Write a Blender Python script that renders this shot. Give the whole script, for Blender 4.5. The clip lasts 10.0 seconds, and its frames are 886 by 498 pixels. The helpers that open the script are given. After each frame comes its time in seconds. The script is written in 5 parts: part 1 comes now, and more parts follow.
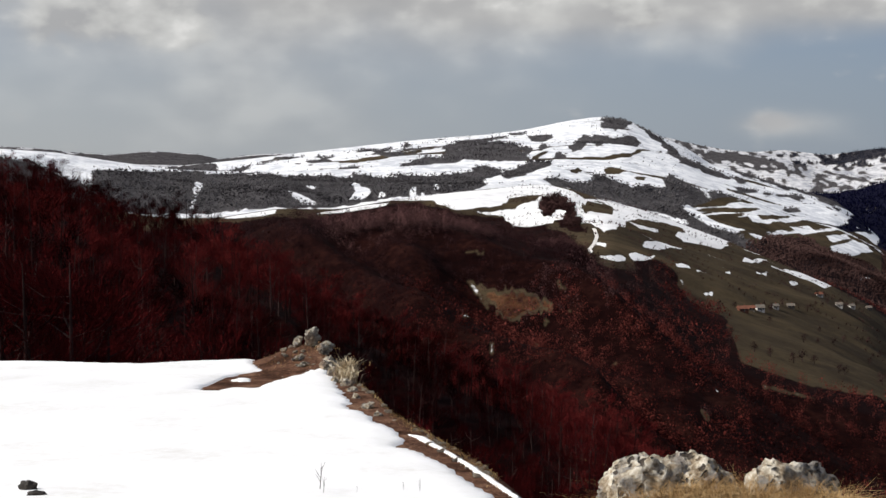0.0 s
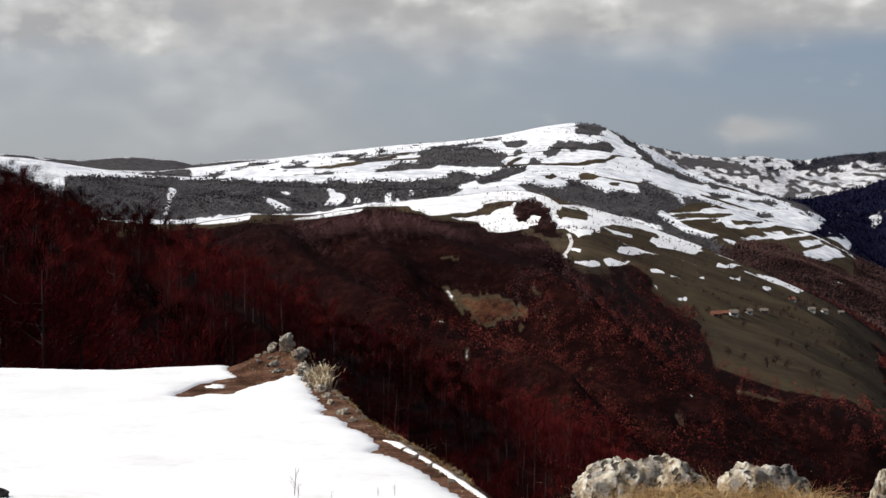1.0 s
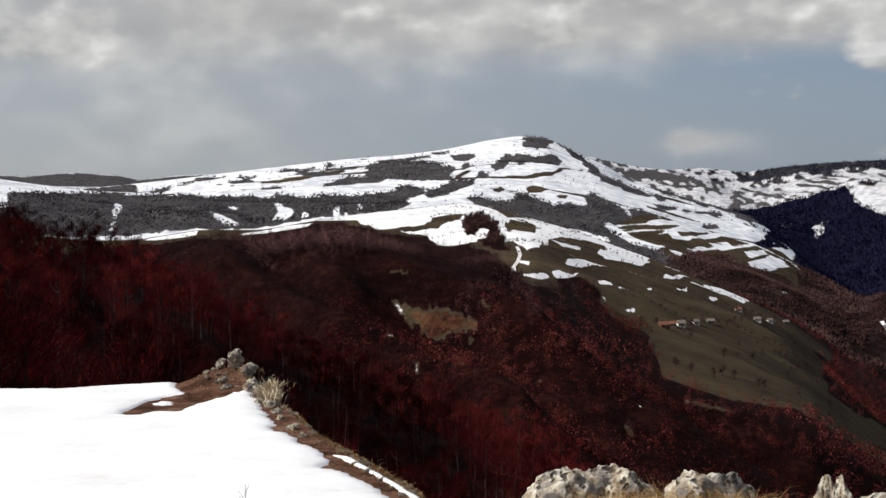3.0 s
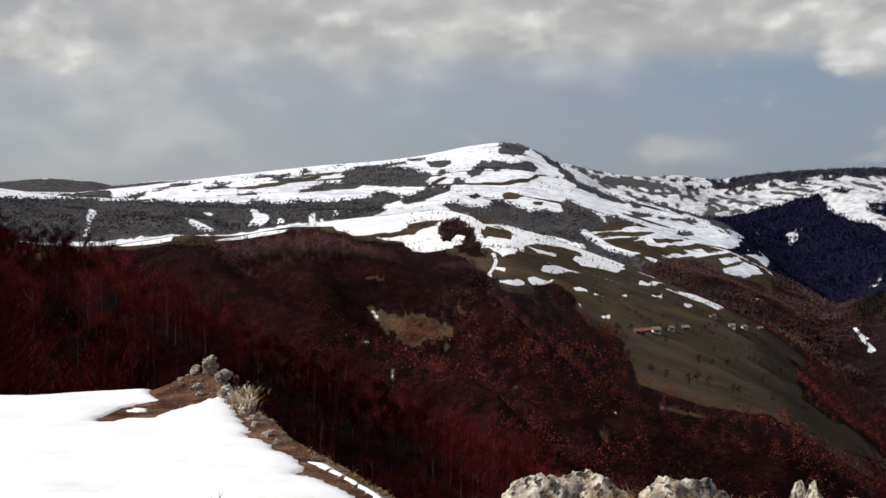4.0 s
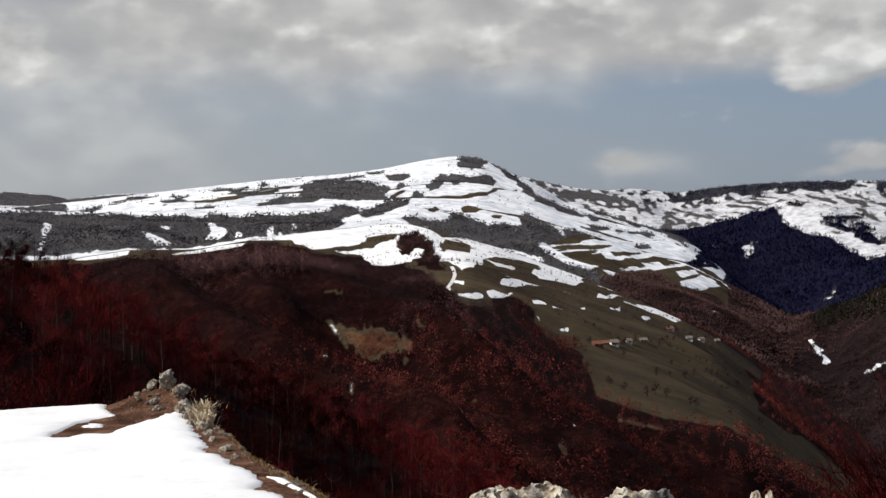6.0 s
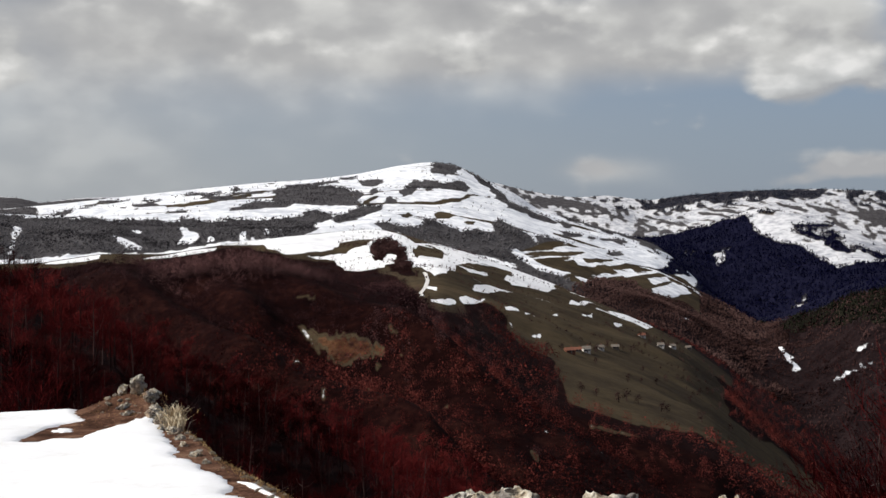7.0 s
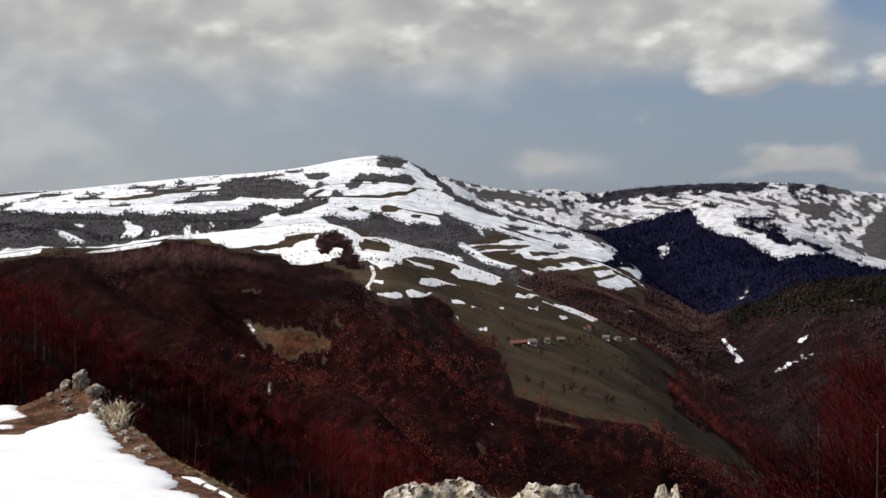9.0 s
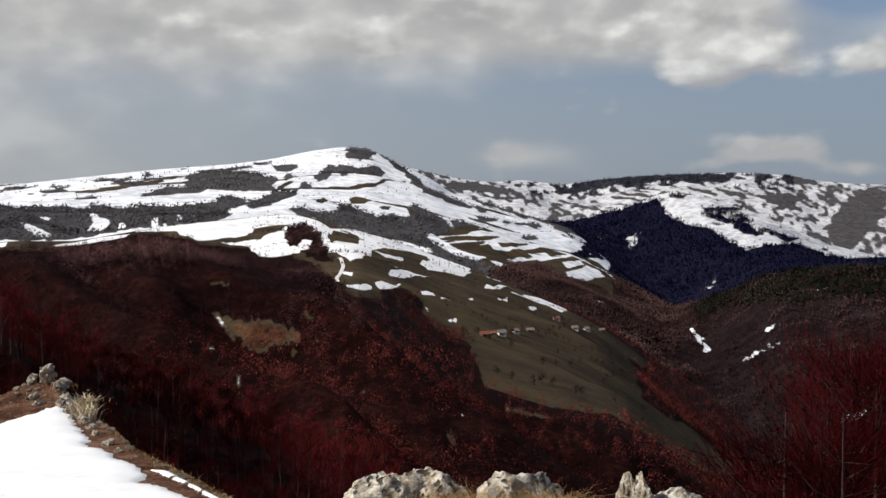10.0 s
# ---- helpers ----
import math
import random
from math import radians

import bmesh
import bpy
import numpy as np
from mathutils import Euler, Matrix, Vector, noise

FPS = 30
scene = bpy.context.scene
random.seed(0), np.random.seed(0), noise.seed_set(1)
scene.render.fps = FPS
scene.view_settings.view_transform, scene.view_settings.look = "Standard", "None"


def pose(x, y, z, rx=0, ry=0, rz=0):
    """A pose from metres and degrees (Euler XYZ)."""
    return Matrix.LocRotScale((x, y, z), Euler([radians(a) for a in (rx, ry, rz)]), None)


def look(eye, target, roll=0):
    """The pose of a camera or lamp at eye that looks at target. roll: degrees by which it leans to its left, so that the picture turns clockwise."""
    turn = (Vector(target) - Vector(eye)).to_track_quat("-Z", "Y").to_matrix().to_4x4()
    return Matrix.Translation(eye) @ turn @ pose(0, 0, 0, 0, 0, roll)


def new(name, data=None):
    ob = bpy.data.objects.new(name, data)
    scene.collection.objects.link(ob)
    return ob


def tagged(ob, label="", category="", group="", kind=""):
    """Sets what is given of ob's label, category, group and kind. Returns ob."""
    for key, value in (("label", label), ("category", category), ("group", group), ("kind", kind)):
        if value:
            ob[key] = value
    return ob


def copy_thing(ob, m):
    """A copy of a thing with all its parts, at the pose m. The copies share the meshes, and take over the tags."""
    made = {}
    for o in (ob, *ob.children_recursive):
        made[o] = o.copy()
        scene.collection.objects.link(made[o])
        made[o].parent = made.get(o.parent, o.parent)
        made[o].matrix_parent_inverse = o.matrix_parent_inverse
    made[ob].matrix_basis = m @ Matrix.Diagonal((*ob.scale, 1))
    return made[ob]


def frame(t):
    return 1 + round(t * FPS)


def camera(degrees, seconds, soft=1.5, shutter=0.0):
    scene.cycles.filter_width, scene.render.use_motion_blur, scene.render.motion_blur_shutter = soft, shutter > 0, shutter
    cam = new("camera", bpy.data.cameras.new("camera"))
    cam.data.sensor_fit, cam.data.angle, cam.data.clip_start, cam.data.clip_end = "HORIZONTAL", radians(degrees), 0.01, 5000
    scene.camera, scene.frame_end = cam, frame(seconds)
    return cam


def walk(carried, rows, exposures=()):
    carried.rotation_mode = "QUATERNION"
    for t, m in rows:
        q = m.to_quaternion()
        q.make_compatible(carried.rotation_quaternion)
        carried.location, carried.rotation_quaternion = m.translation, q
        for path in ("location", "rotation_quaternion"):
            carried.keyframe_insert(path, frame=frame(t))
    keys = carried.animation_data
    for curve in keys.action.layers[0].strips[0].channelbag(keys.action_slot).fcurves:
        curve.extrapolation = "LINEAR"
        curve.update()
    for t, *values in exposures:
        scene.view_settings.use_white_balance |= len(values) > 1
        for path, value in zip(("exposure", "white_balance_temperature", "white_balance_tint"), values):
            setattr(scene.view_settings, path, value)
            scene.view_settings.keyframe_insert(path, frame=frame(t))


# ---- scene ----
cam = camera(40.10, 10.0, soft=1.5)
# seconds, eye, turn
PATH = [
    (0.0, 0.000, 0.000, 1.650, 86.200, -0.000, 0.000),
    (0.5, 0.001, -0.001, 1.648, 86.355, -0.237, -0.578),
    (1.0, 0.005, -0.005, 1.647, 86.471, 0.012, -1.179),
    (1.5, 0.007, -0.013, 1.648, 86.613, 0.247, -1.747),
    (2.0, 0.007, -0.032, 1.650, 86.809, 0.518, -2.371),
    (2.5, 0.006, -0.035, 1.650, 86.964, 0.549, -2.997),
    (4.0, 0.011, -0.029, 1.647, 87.400, 0.246, -4.744),
    (4.5, 0.013, -0.029, 1.647, 87.559, 0.433, -5.217),
    (5.0, 0.009, -0.033, 1.647, 87.712, 0.394, -5.682),
    (5.5, 0.010, -0.029, 1.646, 87.849, 0.308, -6.134),
    (7.0, 0.010, -0.069, 1.645, 88.300, -0.087, -7.953),
    (7.5, 0.010, -0.075, 1.645, 88.293, -0.420, -8.564),
    (8.0, 0.013, -0.082, 1.646, 88.263, -0.168, -9.210),
    (8.5, 0.015, -0.100, 1.646, 88.174, -0.035, -9.821),
    (9.0, 0.014, -0.113, 1.650, 87.993, -0.086, -10.482),
    (9.5, 0.016, -0.130, 1.650, 87.838, 0.069, -11.222),
    (10.0, 0.019, -0.145, 1.650, 87.587, 0.135, -11.944),
]
walk(cam, [(t, pose(*row)) for t, *row in PATH])

# ---- daylight: high spring sun from the left, broken cloud ----
SUN_BEARING, SUN_HEIGHT = -95.0, 42.0
sun_way = Vector((math.sin(radians(SUN_BEARING)) * math.cos(radians(SUN_HEIGHT)), math.cos(radians(SUN_BEARING)) * math.cos(radians(SUN_HEIGHT)), math.sin(radians(SUN_HEIGHT))))
lamp = bpy.data.lights.new("sun", "SUN")
lamp.energy, lamp.angle, lamp.color = 5.0, radians(0.55), (1.0, 0.95, 0.88)
sun = new("sun", lamp)
sun.matrix_world = look(sun_way * 300, (0, 0, 0))


class Tree:
    """Short spelling for shader nodes."""

    def __init__(self, tree):
        self.t = tree

    def add(self, kind):
        return self.t.nodes.new(kind)

    def link(self, a, b):
        self.t.links.new(a, b)

    def put(self, socket, value):
        if isinstance(value, bpy.types.NodeSocket):
            self.link(value, socket)
        else:
            socket.default_value = value

    def math(self, op, a, b=0.0, c=None, clamp=False):
        n = self.add("ShaderNodeMath")
        n.operation, n.use_clamp = op, clamp
        self.put(n.inputs[0], a)
        self.put(n.inputs[1], b)
        if c is not None:
            self.put(n.inputs[2], c)
        return n.outputs[0]

    def noise(self, vector, scale, detail=4.0, rough=0.55, lacun=2.0):
        n = self.add("ShaderNodeTexNoise")
        self.link(vector, n.inputs["Vector"])
        n.inputs["Scale"].default_value, n.inputs["Detail"].default_value, n.inputs["Roughness"].default_value = scale, detail, rough
        return n.outputs["Fac"]

    def ramp(self, fac, *stops):
        n = self.add("ShaderNodeValToRGB")
        self.link(fac, n.inputs[0])
        e = n.color_ramp.elements
        while len(e) < len(stops):
            e.new(0.5)
        for k, (at, col) in zip(e, stops):
            k.position, k.color = at, (*col, 1) if len(col) == 3 else col
        return n.outputs[0]

    def mix(self, fac, a, b, mode="MIX"):
        n = self.add("ShaderNodeMix")
        n.data_type, n.blend_type = "RGBA", mode
        self.put(n.inputs[0], fac)
        for i, v in ((6, a), (7, b)):
            self.put(n.inputs[i], (*v, 1) if isinstance(v, tuple) and len(v) == 3 else v)
        return n.outputs[2]

    def span(self, fac, a, b, lo=0.0, hi=1.0):
        n = self.add("ShaderNodeMapRange")
        n.interpolation_type = "SMOOTHSTEP"
        for i, v in enumerate((fac, a, b, lo, hi)):
            self.put(n.inputs[i], v)
        return n.outputs[0]


world = bpy.data.worlds.new("sky")
scene.world = world
world.use_nodes = True
world.node_tree.nodes.clear()
w = Tree(world.node_tree)
sky = w.add("ShaderNodeTexSky")
sky.sky_type, sky.sun_disc = "NISHITA", False
sky.sun_elevation, sky.sun_rotation = radians(SUN_HEIGHT), radians(SUN_BEARING)
sky.altitude, sky.air_density, sky.dust_density, sky.ozone_density = 1200.0, 1.0, 1.6, 1.6
coord = w.add("ShaderNodeTexCoord").outputs["Generated"]
split = w.add("ShaderNodeSeparateXYZ")
w.link(coord, split.inputs[0])
bearing = w.math("MULTIPLY", w.math("ARCTAN2", split.outputs[0], split.outputs[1]), 180 / math.pi)
rise = w.math("MULTIPLY", w.math("ARCSINE", split.outputs[2]), 180 / math.pi)
sheet = w.add("ShaderNodeCombineXYZ")
w.link(w.math("MULTIPLY", bearing, 0.10), sheet.inputs[0])
w.link(w.math("MULTIPLY", rise, 0.16), sheet.inputs[1])
# the same cloud seen a little towards the light, to shade its billows
ahead = w.add("ShaderNodeMapping")
ahead.inputs["Location"].default_value = (-0.06, 0.11, 0.0)
w.link(sheet.outputs[0], ahead.inputs[0])
big = w.noise(sheet.outputs[0], 0.9, 3, 0.5)
body, beyond = w.noise(sheet.outputs[0], 3.6, 5, 0.42), w.noise(ahead.outputs[0], 3.6, 4, 0.40)


def puffs(rows):
    """Soft lobes of cloud: bearing, rise, half width, half height (degrees), weight."""
    total = None
    for b, h, a, c, k in rows:
        q = w.math("ADD", w.math("POWER", w.math("ABSOLUTE", w.math("DIVIDE", w.math("SUBTRACT", bearing, b), a)), 2.0), w.math("POWER", w.math("ABSOLUTE", w.math("DIVIDE", w.math("SUBTRACT", rise, h), c)), 2.0))
        g = w.math("MULTIPLY", w.math("EXPONENT", w.math("MULTIPLY", q, -1.0)), k)
        total = g if total is None else w.math("ADD", total, g)
    return total


# the soft grey deck, then heaped clouds with firmer edges
deck = w.math("MULTIPLY", w.span(rise, 4.0, 9.0, 0.0, 0.60), w.span(rise, 14.0, 32.0, 1.0, 0.25))
soft = puffs(((7, 8.4, 10, 1.8, 0.40), (19, 7.6, 8, 1.8, 0.40), (-6, 5.0, 16, 5, 0.36), (15.5, 2.0, 2.4, 0.6, 0.45), (30.5, 9.4, 2.4, 1.5, -0.9), (24, 4.4, 8, 1.0, -0.35)))
veil = w.span(w.math("ADD", w.math("ADD", deck, soft), w.math("MULTIPLY", w.math("SUBTRACT", big, 0.5), 0.9)), 0.05, 0.85)
veil_colour = w.ramp(w.math("ADD", w.math("MULTIPLY", big, 0.5), w.math("MULTIPLY", body, 0.5)), (0.32, (0.37, 0.372, 0.38)), (0.48, (0.46, 0.46, 0.46)), (0.62, (0.62, 0.62, 0.605)))
heaps = puffs(((-13.5, 7.0, 3.6, 1.5, 0.42), (-17.5, 6.2, 3.5, 1.1, 0.30), (8.2, 7.0, 2.3, 1.0, 0.40), (12.7, 8.7, 2.8, 0.9, 0.38), (1.0, 7.8, 4.5, 0.9, 0.30), (-4.0, 9.6, 5.0, 0.9, 0.30), (17.7, 6.9, 3.6, 1.3, 0.30), (22.0, 8.3, 3.0, 1.0, 0.34), (26.0, 7.0, 3.4, 1.8, 0.45), (24.3, 6.0, 2.6, 0.9, 0.30), (31.3, 6.2, 1.5, 0.9, 0.46), (30.7, 8.5, 1.2, 1.1, -0.8), (15.0, 2.1, 1.9, 0.55, 0.33), (24.3, 1.5, 1.1, 0.40, 0.34), (26.0, 2.1, 1.2, 0.60, 0.44), (27.8, 2.1, 1.3, 0.50, 0.42), (31.0, 1.3, 2.2, 0.45, 0.38)))
heap = w.span(w.math("ADD", heaps, body), 0.62, 0.92)
shine = w.math("ADD", w.math("ADD", w.math("MULTIPLY", w.math("SUBTRACT", body, beyond), 3.0), w.math("MULTIPLY", heaps, 0.65)), w.math("MULTIPLY", w.math("SUBTRACT", rise, 6.4), 0.07))
heap_colour = w.ramp(w.math("ADD", shine, 0.10), (0.0, (0.40, 0.40, 0.405)), (0.30, (0.52, 0.52, 0.51)), (0.60, (0.61, 0.61, 0.597)), (1.05, (0.84, 0.83, 0.81)))
# spring haze lightens the blue towards the horizon and towards the sun
haze = w.mix(w.span(bearing, -25.0, 34.0), (0.410, 0.432, 0.458), (0.238, 0.288, 0.362))
blue = w.mix(w.span(rise, 14.0, 1.0, 0.12, 0.84), w.mix(1.0, sky.outputs[0], (0.075, 0.075, 0.082), "MULTIPLY"), haze)
back = w.add("ShaderNodeBackground")
# low heaps lie far off in the haze
heap_colour = w.mix(w.span(rise, 5.0, 2.0, 0.0, 0.52), heap_colour, (0.47, 0.465, 0.47))
w.link(w.mix(w.math("MULTIPLY", heap, 0.86), w.mix(veil, blue, veil_colour), heap_colour), back.inputs[0])
w.link(back.outputs[0], w.add("ShaderNodeOutputWorld").inputs[0])



# ---- materials ----
def material(name, rough=0.8):
    m = bpy.data.materials.new(name)
    m.use_nodes = True
    t = Tree(m.node_tree)
    bsdf = m.node_tree.nodes["Principled BSDF"]
    bsdf.inputs["Roughness"].default_value = rough
    bsdf.inputs["Specular IOR Level"].default_value = 0.25
    return m, t, bsdf, t.add("ShaderNodeTexCoord").outputs["Object"]


def bump(t, bsdf, height, strength, distance):
    n = t.add("ShaderNodeBump")
    n.inputs["Strength"].default_value, n.inputs["Distance"].default_value = strength, distance
    t.link(height, n.inputs["Height"])
    t.link(n.outputs[0], bsdf.inputs["Normal"])


def mottled(name, stops, scale, rough=0.85, relief=0.0, per="none", second=None, sheen=0.2):
    """Colour that runs through the stops by noise at two scales; per: an even share of it by object or by island."""
    m, t, bsdf, at = material(name, rough)
    bsdf.inputs["Specular IOR Level"].default_value = sheen
    f = t.math("ADD", t.math("MULTIPLY", t.noise(at, scale, 5), 0.6), t.math("MULTIPLY", t.noise(at, scale * (second or 6.0), 3), 0.4))
    if per == "island":
        f = t.math("ADD", t.math("MULTIPLY", t.span(f, 0.30, 0.70), 0.72), t.math("MULTIPLY", t.add("ShaderNodeNewGeometry").outputs["Random Per Island"], 0.28))
    elif per == "tree":
        tone = t.add("ShaderNodeAttribute")
        tone.attribute_name = "tone"
        f = t.math("ADD", t.math("ADD", t.math("MULTIPLY", t.span(f, 0.30, 0.70), 0.36), t.math("MULTIPLY", tone.outputs["Fac"], 0.50)), t.math("MULTIPLY", t.add("ShaderNodeNewGeometry").outputs["Random Per Island"], 0.14))
    elif per == "object":
        f = t.math("ADD", t.math("MULTIPLY", f, 0.55), t.math("MULTIPLY", t.add("ShaderNodeObjectInfo").outputs["Random"], 0.45))
    t.link(t.ramp(f, *stops), bsdf.inputs["Base Color"])
    if relief:
        bump(t, bsdf, f, 0.8, relief)
    return m


# leaf litter, its colour taken near black for the shade under the trees
SHADED_BEECH_FLOOR = ((0.30, (0.003, 0.0009, 0.0010)), (0.5, (0.008, 0.0022, 0.0020)), (0.68, (0.024, 0.008, 0.006)))


def land_material(name, floor, below, shaded, snows, blur):
    m, t, bsdf, at = material(name, 0.95)
    bsdf.inputs["Specular IOR Level"].default_value = 0.02
    snow_at, wood_at, warm_at = t.add("ShaderNodeAttribute"), t.add("ShaderNodeAttribute"), t.add("ShaderNodeAttribute")
    snow_at.attribute_name, wood_at.attribute_name, warm_at.attribute_name = "snow", "wood", "beech"
    snow, wood = snow_at.outputs["Fac"], wood_at.outputs["Fac"]
    broad, middle, small = t.noise(at, 0.008, 5), t.noise(at, 0.05, 5, 0.6), t.noise(at, 0.35, 4, 0.6)
    grain = t.math("ADD", t.math("MULTIPLY", middle, 0.55), t.math("MULTIPLY", small, 0.45))
    # old terraces run along the slope
    flat = t.add("ShaderNodeMapping")
    flat.inputs["Scale"].default_value = (0.012, 0.07, 0.07)
    t.link(at, flat.inputs[0])
    bands = t.noise(flat.outputs[0], 1.0, 5, 0.6)
    turf = t.ramp(t.math("ADD", t.math("ADD", t.math("MULTIPLY", broad, 0.35), t.math("MULTIPLY", bands, 0.2)), t.math("MULTIPLY", grain, 0.45)), (0.34, (0.014, 0.010, 0.007)), (0.45, (0.036, 0.027, 0.018)), (0.53, (0.060, 0.045, 0.026)), (0.60, (0.078, 0.055, 0.032)), (0.70, (0.12, 0.078, 0.048)))
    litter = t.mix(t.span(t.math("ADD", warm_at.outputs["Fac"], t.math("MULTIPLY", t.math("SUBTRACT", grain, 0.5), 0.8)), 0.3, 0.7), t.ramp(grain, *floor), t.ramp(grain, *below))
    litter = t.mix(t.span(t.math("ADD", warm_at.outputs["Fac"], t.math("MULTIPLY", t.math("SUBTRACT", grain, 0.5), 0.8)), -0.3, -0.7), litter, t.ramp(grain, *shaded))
    heath = t.ramp(grain, (0.34, (0.024, 0.010, 0.007)), (0.5, (0.075, 0.034, 0.017)), (0.66, (0.15, 0.080, 0.042)))
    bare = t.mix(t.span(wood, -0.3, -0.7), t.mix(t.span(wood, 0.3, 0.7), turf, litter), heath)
    white = t.mix(t.span(t.math("ADD", t.math("MULTIPLY", middle, 0.6), t.math("MULTIPLY", broad, 0.4)), 0.36, 0.60), *snows)
    edge = t.math("ADD", snow, t.math("MULTIPLY", t.math("SUBTRACT", grain, 0.5), 0.9))
    t.link(t.mix(t.span(edge, 0.57 - blur, 0.57 + blur), bare, white), bsdf.inputs["Base Color"])
    bump(t, bsdf, grain, 0.5, 1.2)
    return m


def snow_material():
    m, t, bsdf, at = material("old_snow", 0.6)
    a, b = t.noise(at, 0.9, 5), t.noise(at, 9.0, 5, 0.65)
    t.link(t.ramp(t.math("ADD", t.math("MULTIPLY", a, 0.6), t.math("MULTIPLY", b, 0.4)), (0.30, (0.74, 0.73, 0.70)), (0.44, (0.86, 0.86, 0.85)), (0.60, (0.92, 0.92, 0.92))), bsdf.inputs["Base Color"])
    bsdf.inputs["Subsurface Weight"].default_value = 0.0
    bump(t, bsdf, b, 0.22, 0.02)
    return m


def rock_material(name, warm):
    m, t, bsdf, at = material(name, 0.88)
    a, b, c = t.noise(at, 6.0, 6, 0.62), t.noise(at, 19.0, 5, 0.65), t.noise(at, 60.0, 3)
    pale = t.ramp(b, (0.32, (0.11, 0.075, 0.045)), (0.43, (0.27, 0.215, 0.145)), (0.53, (0.47, 0.42, 0.33)), (0.66, (0.68, 0.64, 0.56)))
    grey = t.mix(t.math("MULTIPLY", t.span(a, 0.46, 0.55), 0.85), pale, t.ramp(c, (0.3, (0.12, 0.115, 0.11)), (0.7, (0.26, 0.25, 0.235))))
    # pits: small round hollows, in loose groups; lichen and the hollows' shade darken their colour
    cell = t.add("ShaderNodeTexVoronoi")
    cell.inputs["Scale"].default_value = 30.0
    bent = t.add("ShaderNodeVectorMath")
    t.link(at, bent.inputs[0])
    shift = t.add("ShaderNodeTexNoise")
    shift.inputs["Scale"].default_value = 14.0
    t.link(at, shift.inputs["Vector"])
    push = t.add("ShaderNodeVectorMath")
    push.operation = "SCALE"
    push.inputs["Scale"].default_value = 0.05
    t.link(shift.outputs["Color"], push.inputs[0])
    t.link(push.outputs[0], bent.inputs[1])
    t.link(bent.outputs[0], cell.inputs["Vector"])
    pits = t.math("MULTIPLY", t.span(cell.outputs["Distance"], 0.50, 0.26), t.span(t.noise(at, 9.0, 3), 0.44, 0.54))
    lichen = t.mix(pits, grey, (0.060, 0.048, 0.038))
    t.link(t.mix(t.math("MULTIPLY", t.span(t.noise(at, 3.0, 4), 0.50, 0.66), warm), lichen, (0.36, 0.23, 0.13)), bsdf.inputs["Base Color"])
    bump(t, bsdf, t.math("SUBTRACT", t.math("ADD", a, t.math("MULTIPLY", b, 0.6)), t.math("MULTIPLY", pits, 0.5)), 1.0, 0.04)
    return m


VALLEY_FLOOR = ((0.32, (0.0035, 0.0020, 0.0022)), (0.5, (0.011, 0.0066, 0.0070)), (0.68, (0.030, 0.019, 0.019)))
# floor of the far woods: distance haze is put into this grey
HAZE_FLOOR = ((0.30, (0.034, 0.031, 0.033)), (0.5, (0.064, 0.060, 0.062)), (0.70, (0.110, 0.104, 0.106)))
# navy floor: the cloud shadow over the spur is put into its colour
SHADOW_FLOOR = ((0.30, (0.004, 0.004, 0.008)), (0.5, (0.007, 0.007, 0.019)), (0.70, (0.014, 0.014, 0.030)))
LAND = land_material("leaf_littered_land", SHADED_BEECH_FLOOR, SHADED_BEECH_FLOOR, SHADOW_FLOOR, ((0.72, 0.72, 0.72), (0.88, 0.88, 0.88)), 0.09)
LAND_FAR = land_material("grey_brown_upland", HAZE_FLOOR, VALLEY_FLOOR, SHADOW_FLOOR, ((0.52, 0.54, 0.58), (0.86, 0.87, 0.88)), 0.20)
# snow of the range is darkened in colour for the shade on it
LAND_RANGE = land_material("shade_dulled_range", HAZE_FLOOR, VALLEY_FLOOR, SHADOW_FLOOR, ((0.30, 0.31, 0.34), (0.62, 0.62, 0.63)), 0.24)
SNOW = snow_material()
TURF = mottled("winter_turf", ((0.30, (0.014, 0.007, 0.005)), (0.44, (0.055, 0.027, 0.017)), (0.56, (0.135, 0.070, 0.045)), (0.68, (0.25, 0.160, 0.105))), 2.2, 0.98, 0.12, second=9, sheen=0.02)
ROCK = rock_material("pale_lichened_limestone", 0.5)
RUST = rock_material("stained_limestone", 1.0)
BARK = mottled("beech_bark", ((0.3, (0.020, 0.010, 0.009)), (0.6, (0.060, 0.036, 0.033))), 1.1, 0.9, per="object", sheen=0.05)
TWIG = mottled("red_brown_twigs", ((0.12, (0.003, 0.0003, 0.0005)), (0.5, (0.060, 0.0070, 0.0074)), (0.90, (0.175, 0.026, 0.0235))), 0.03, 0.95, per="tree", sheen=0.0, second=3)
TWIG_MID = mottled("russet_twigs", ((0.10, (0.008, 0.0018, 0.0020)), (0.5, (0.088, 0.0200, 0.0165)), (0.90, (0.155, 0.041, 0.033))), 0.035, 0.95, per="tree", sheen=0.0, second=3)
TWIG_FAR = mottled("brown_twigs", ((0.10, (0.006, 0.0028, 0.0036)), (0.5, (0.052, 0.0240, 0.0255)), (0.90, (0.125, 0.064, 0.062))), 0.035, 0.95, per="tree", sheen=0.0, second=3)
# far bare woods, their colour lifted to grey for haze
HAZE_WOOD = mottled("haze_grey_woodland", ((0.10, (0.028, 0.026, 0.028)), (0.5, (0.074, 0.069, 0.072)), (0.90, (0.150, 0.142, 0.145))), 0.015, 0.95, per="tree", sheen=0.0, second=4)
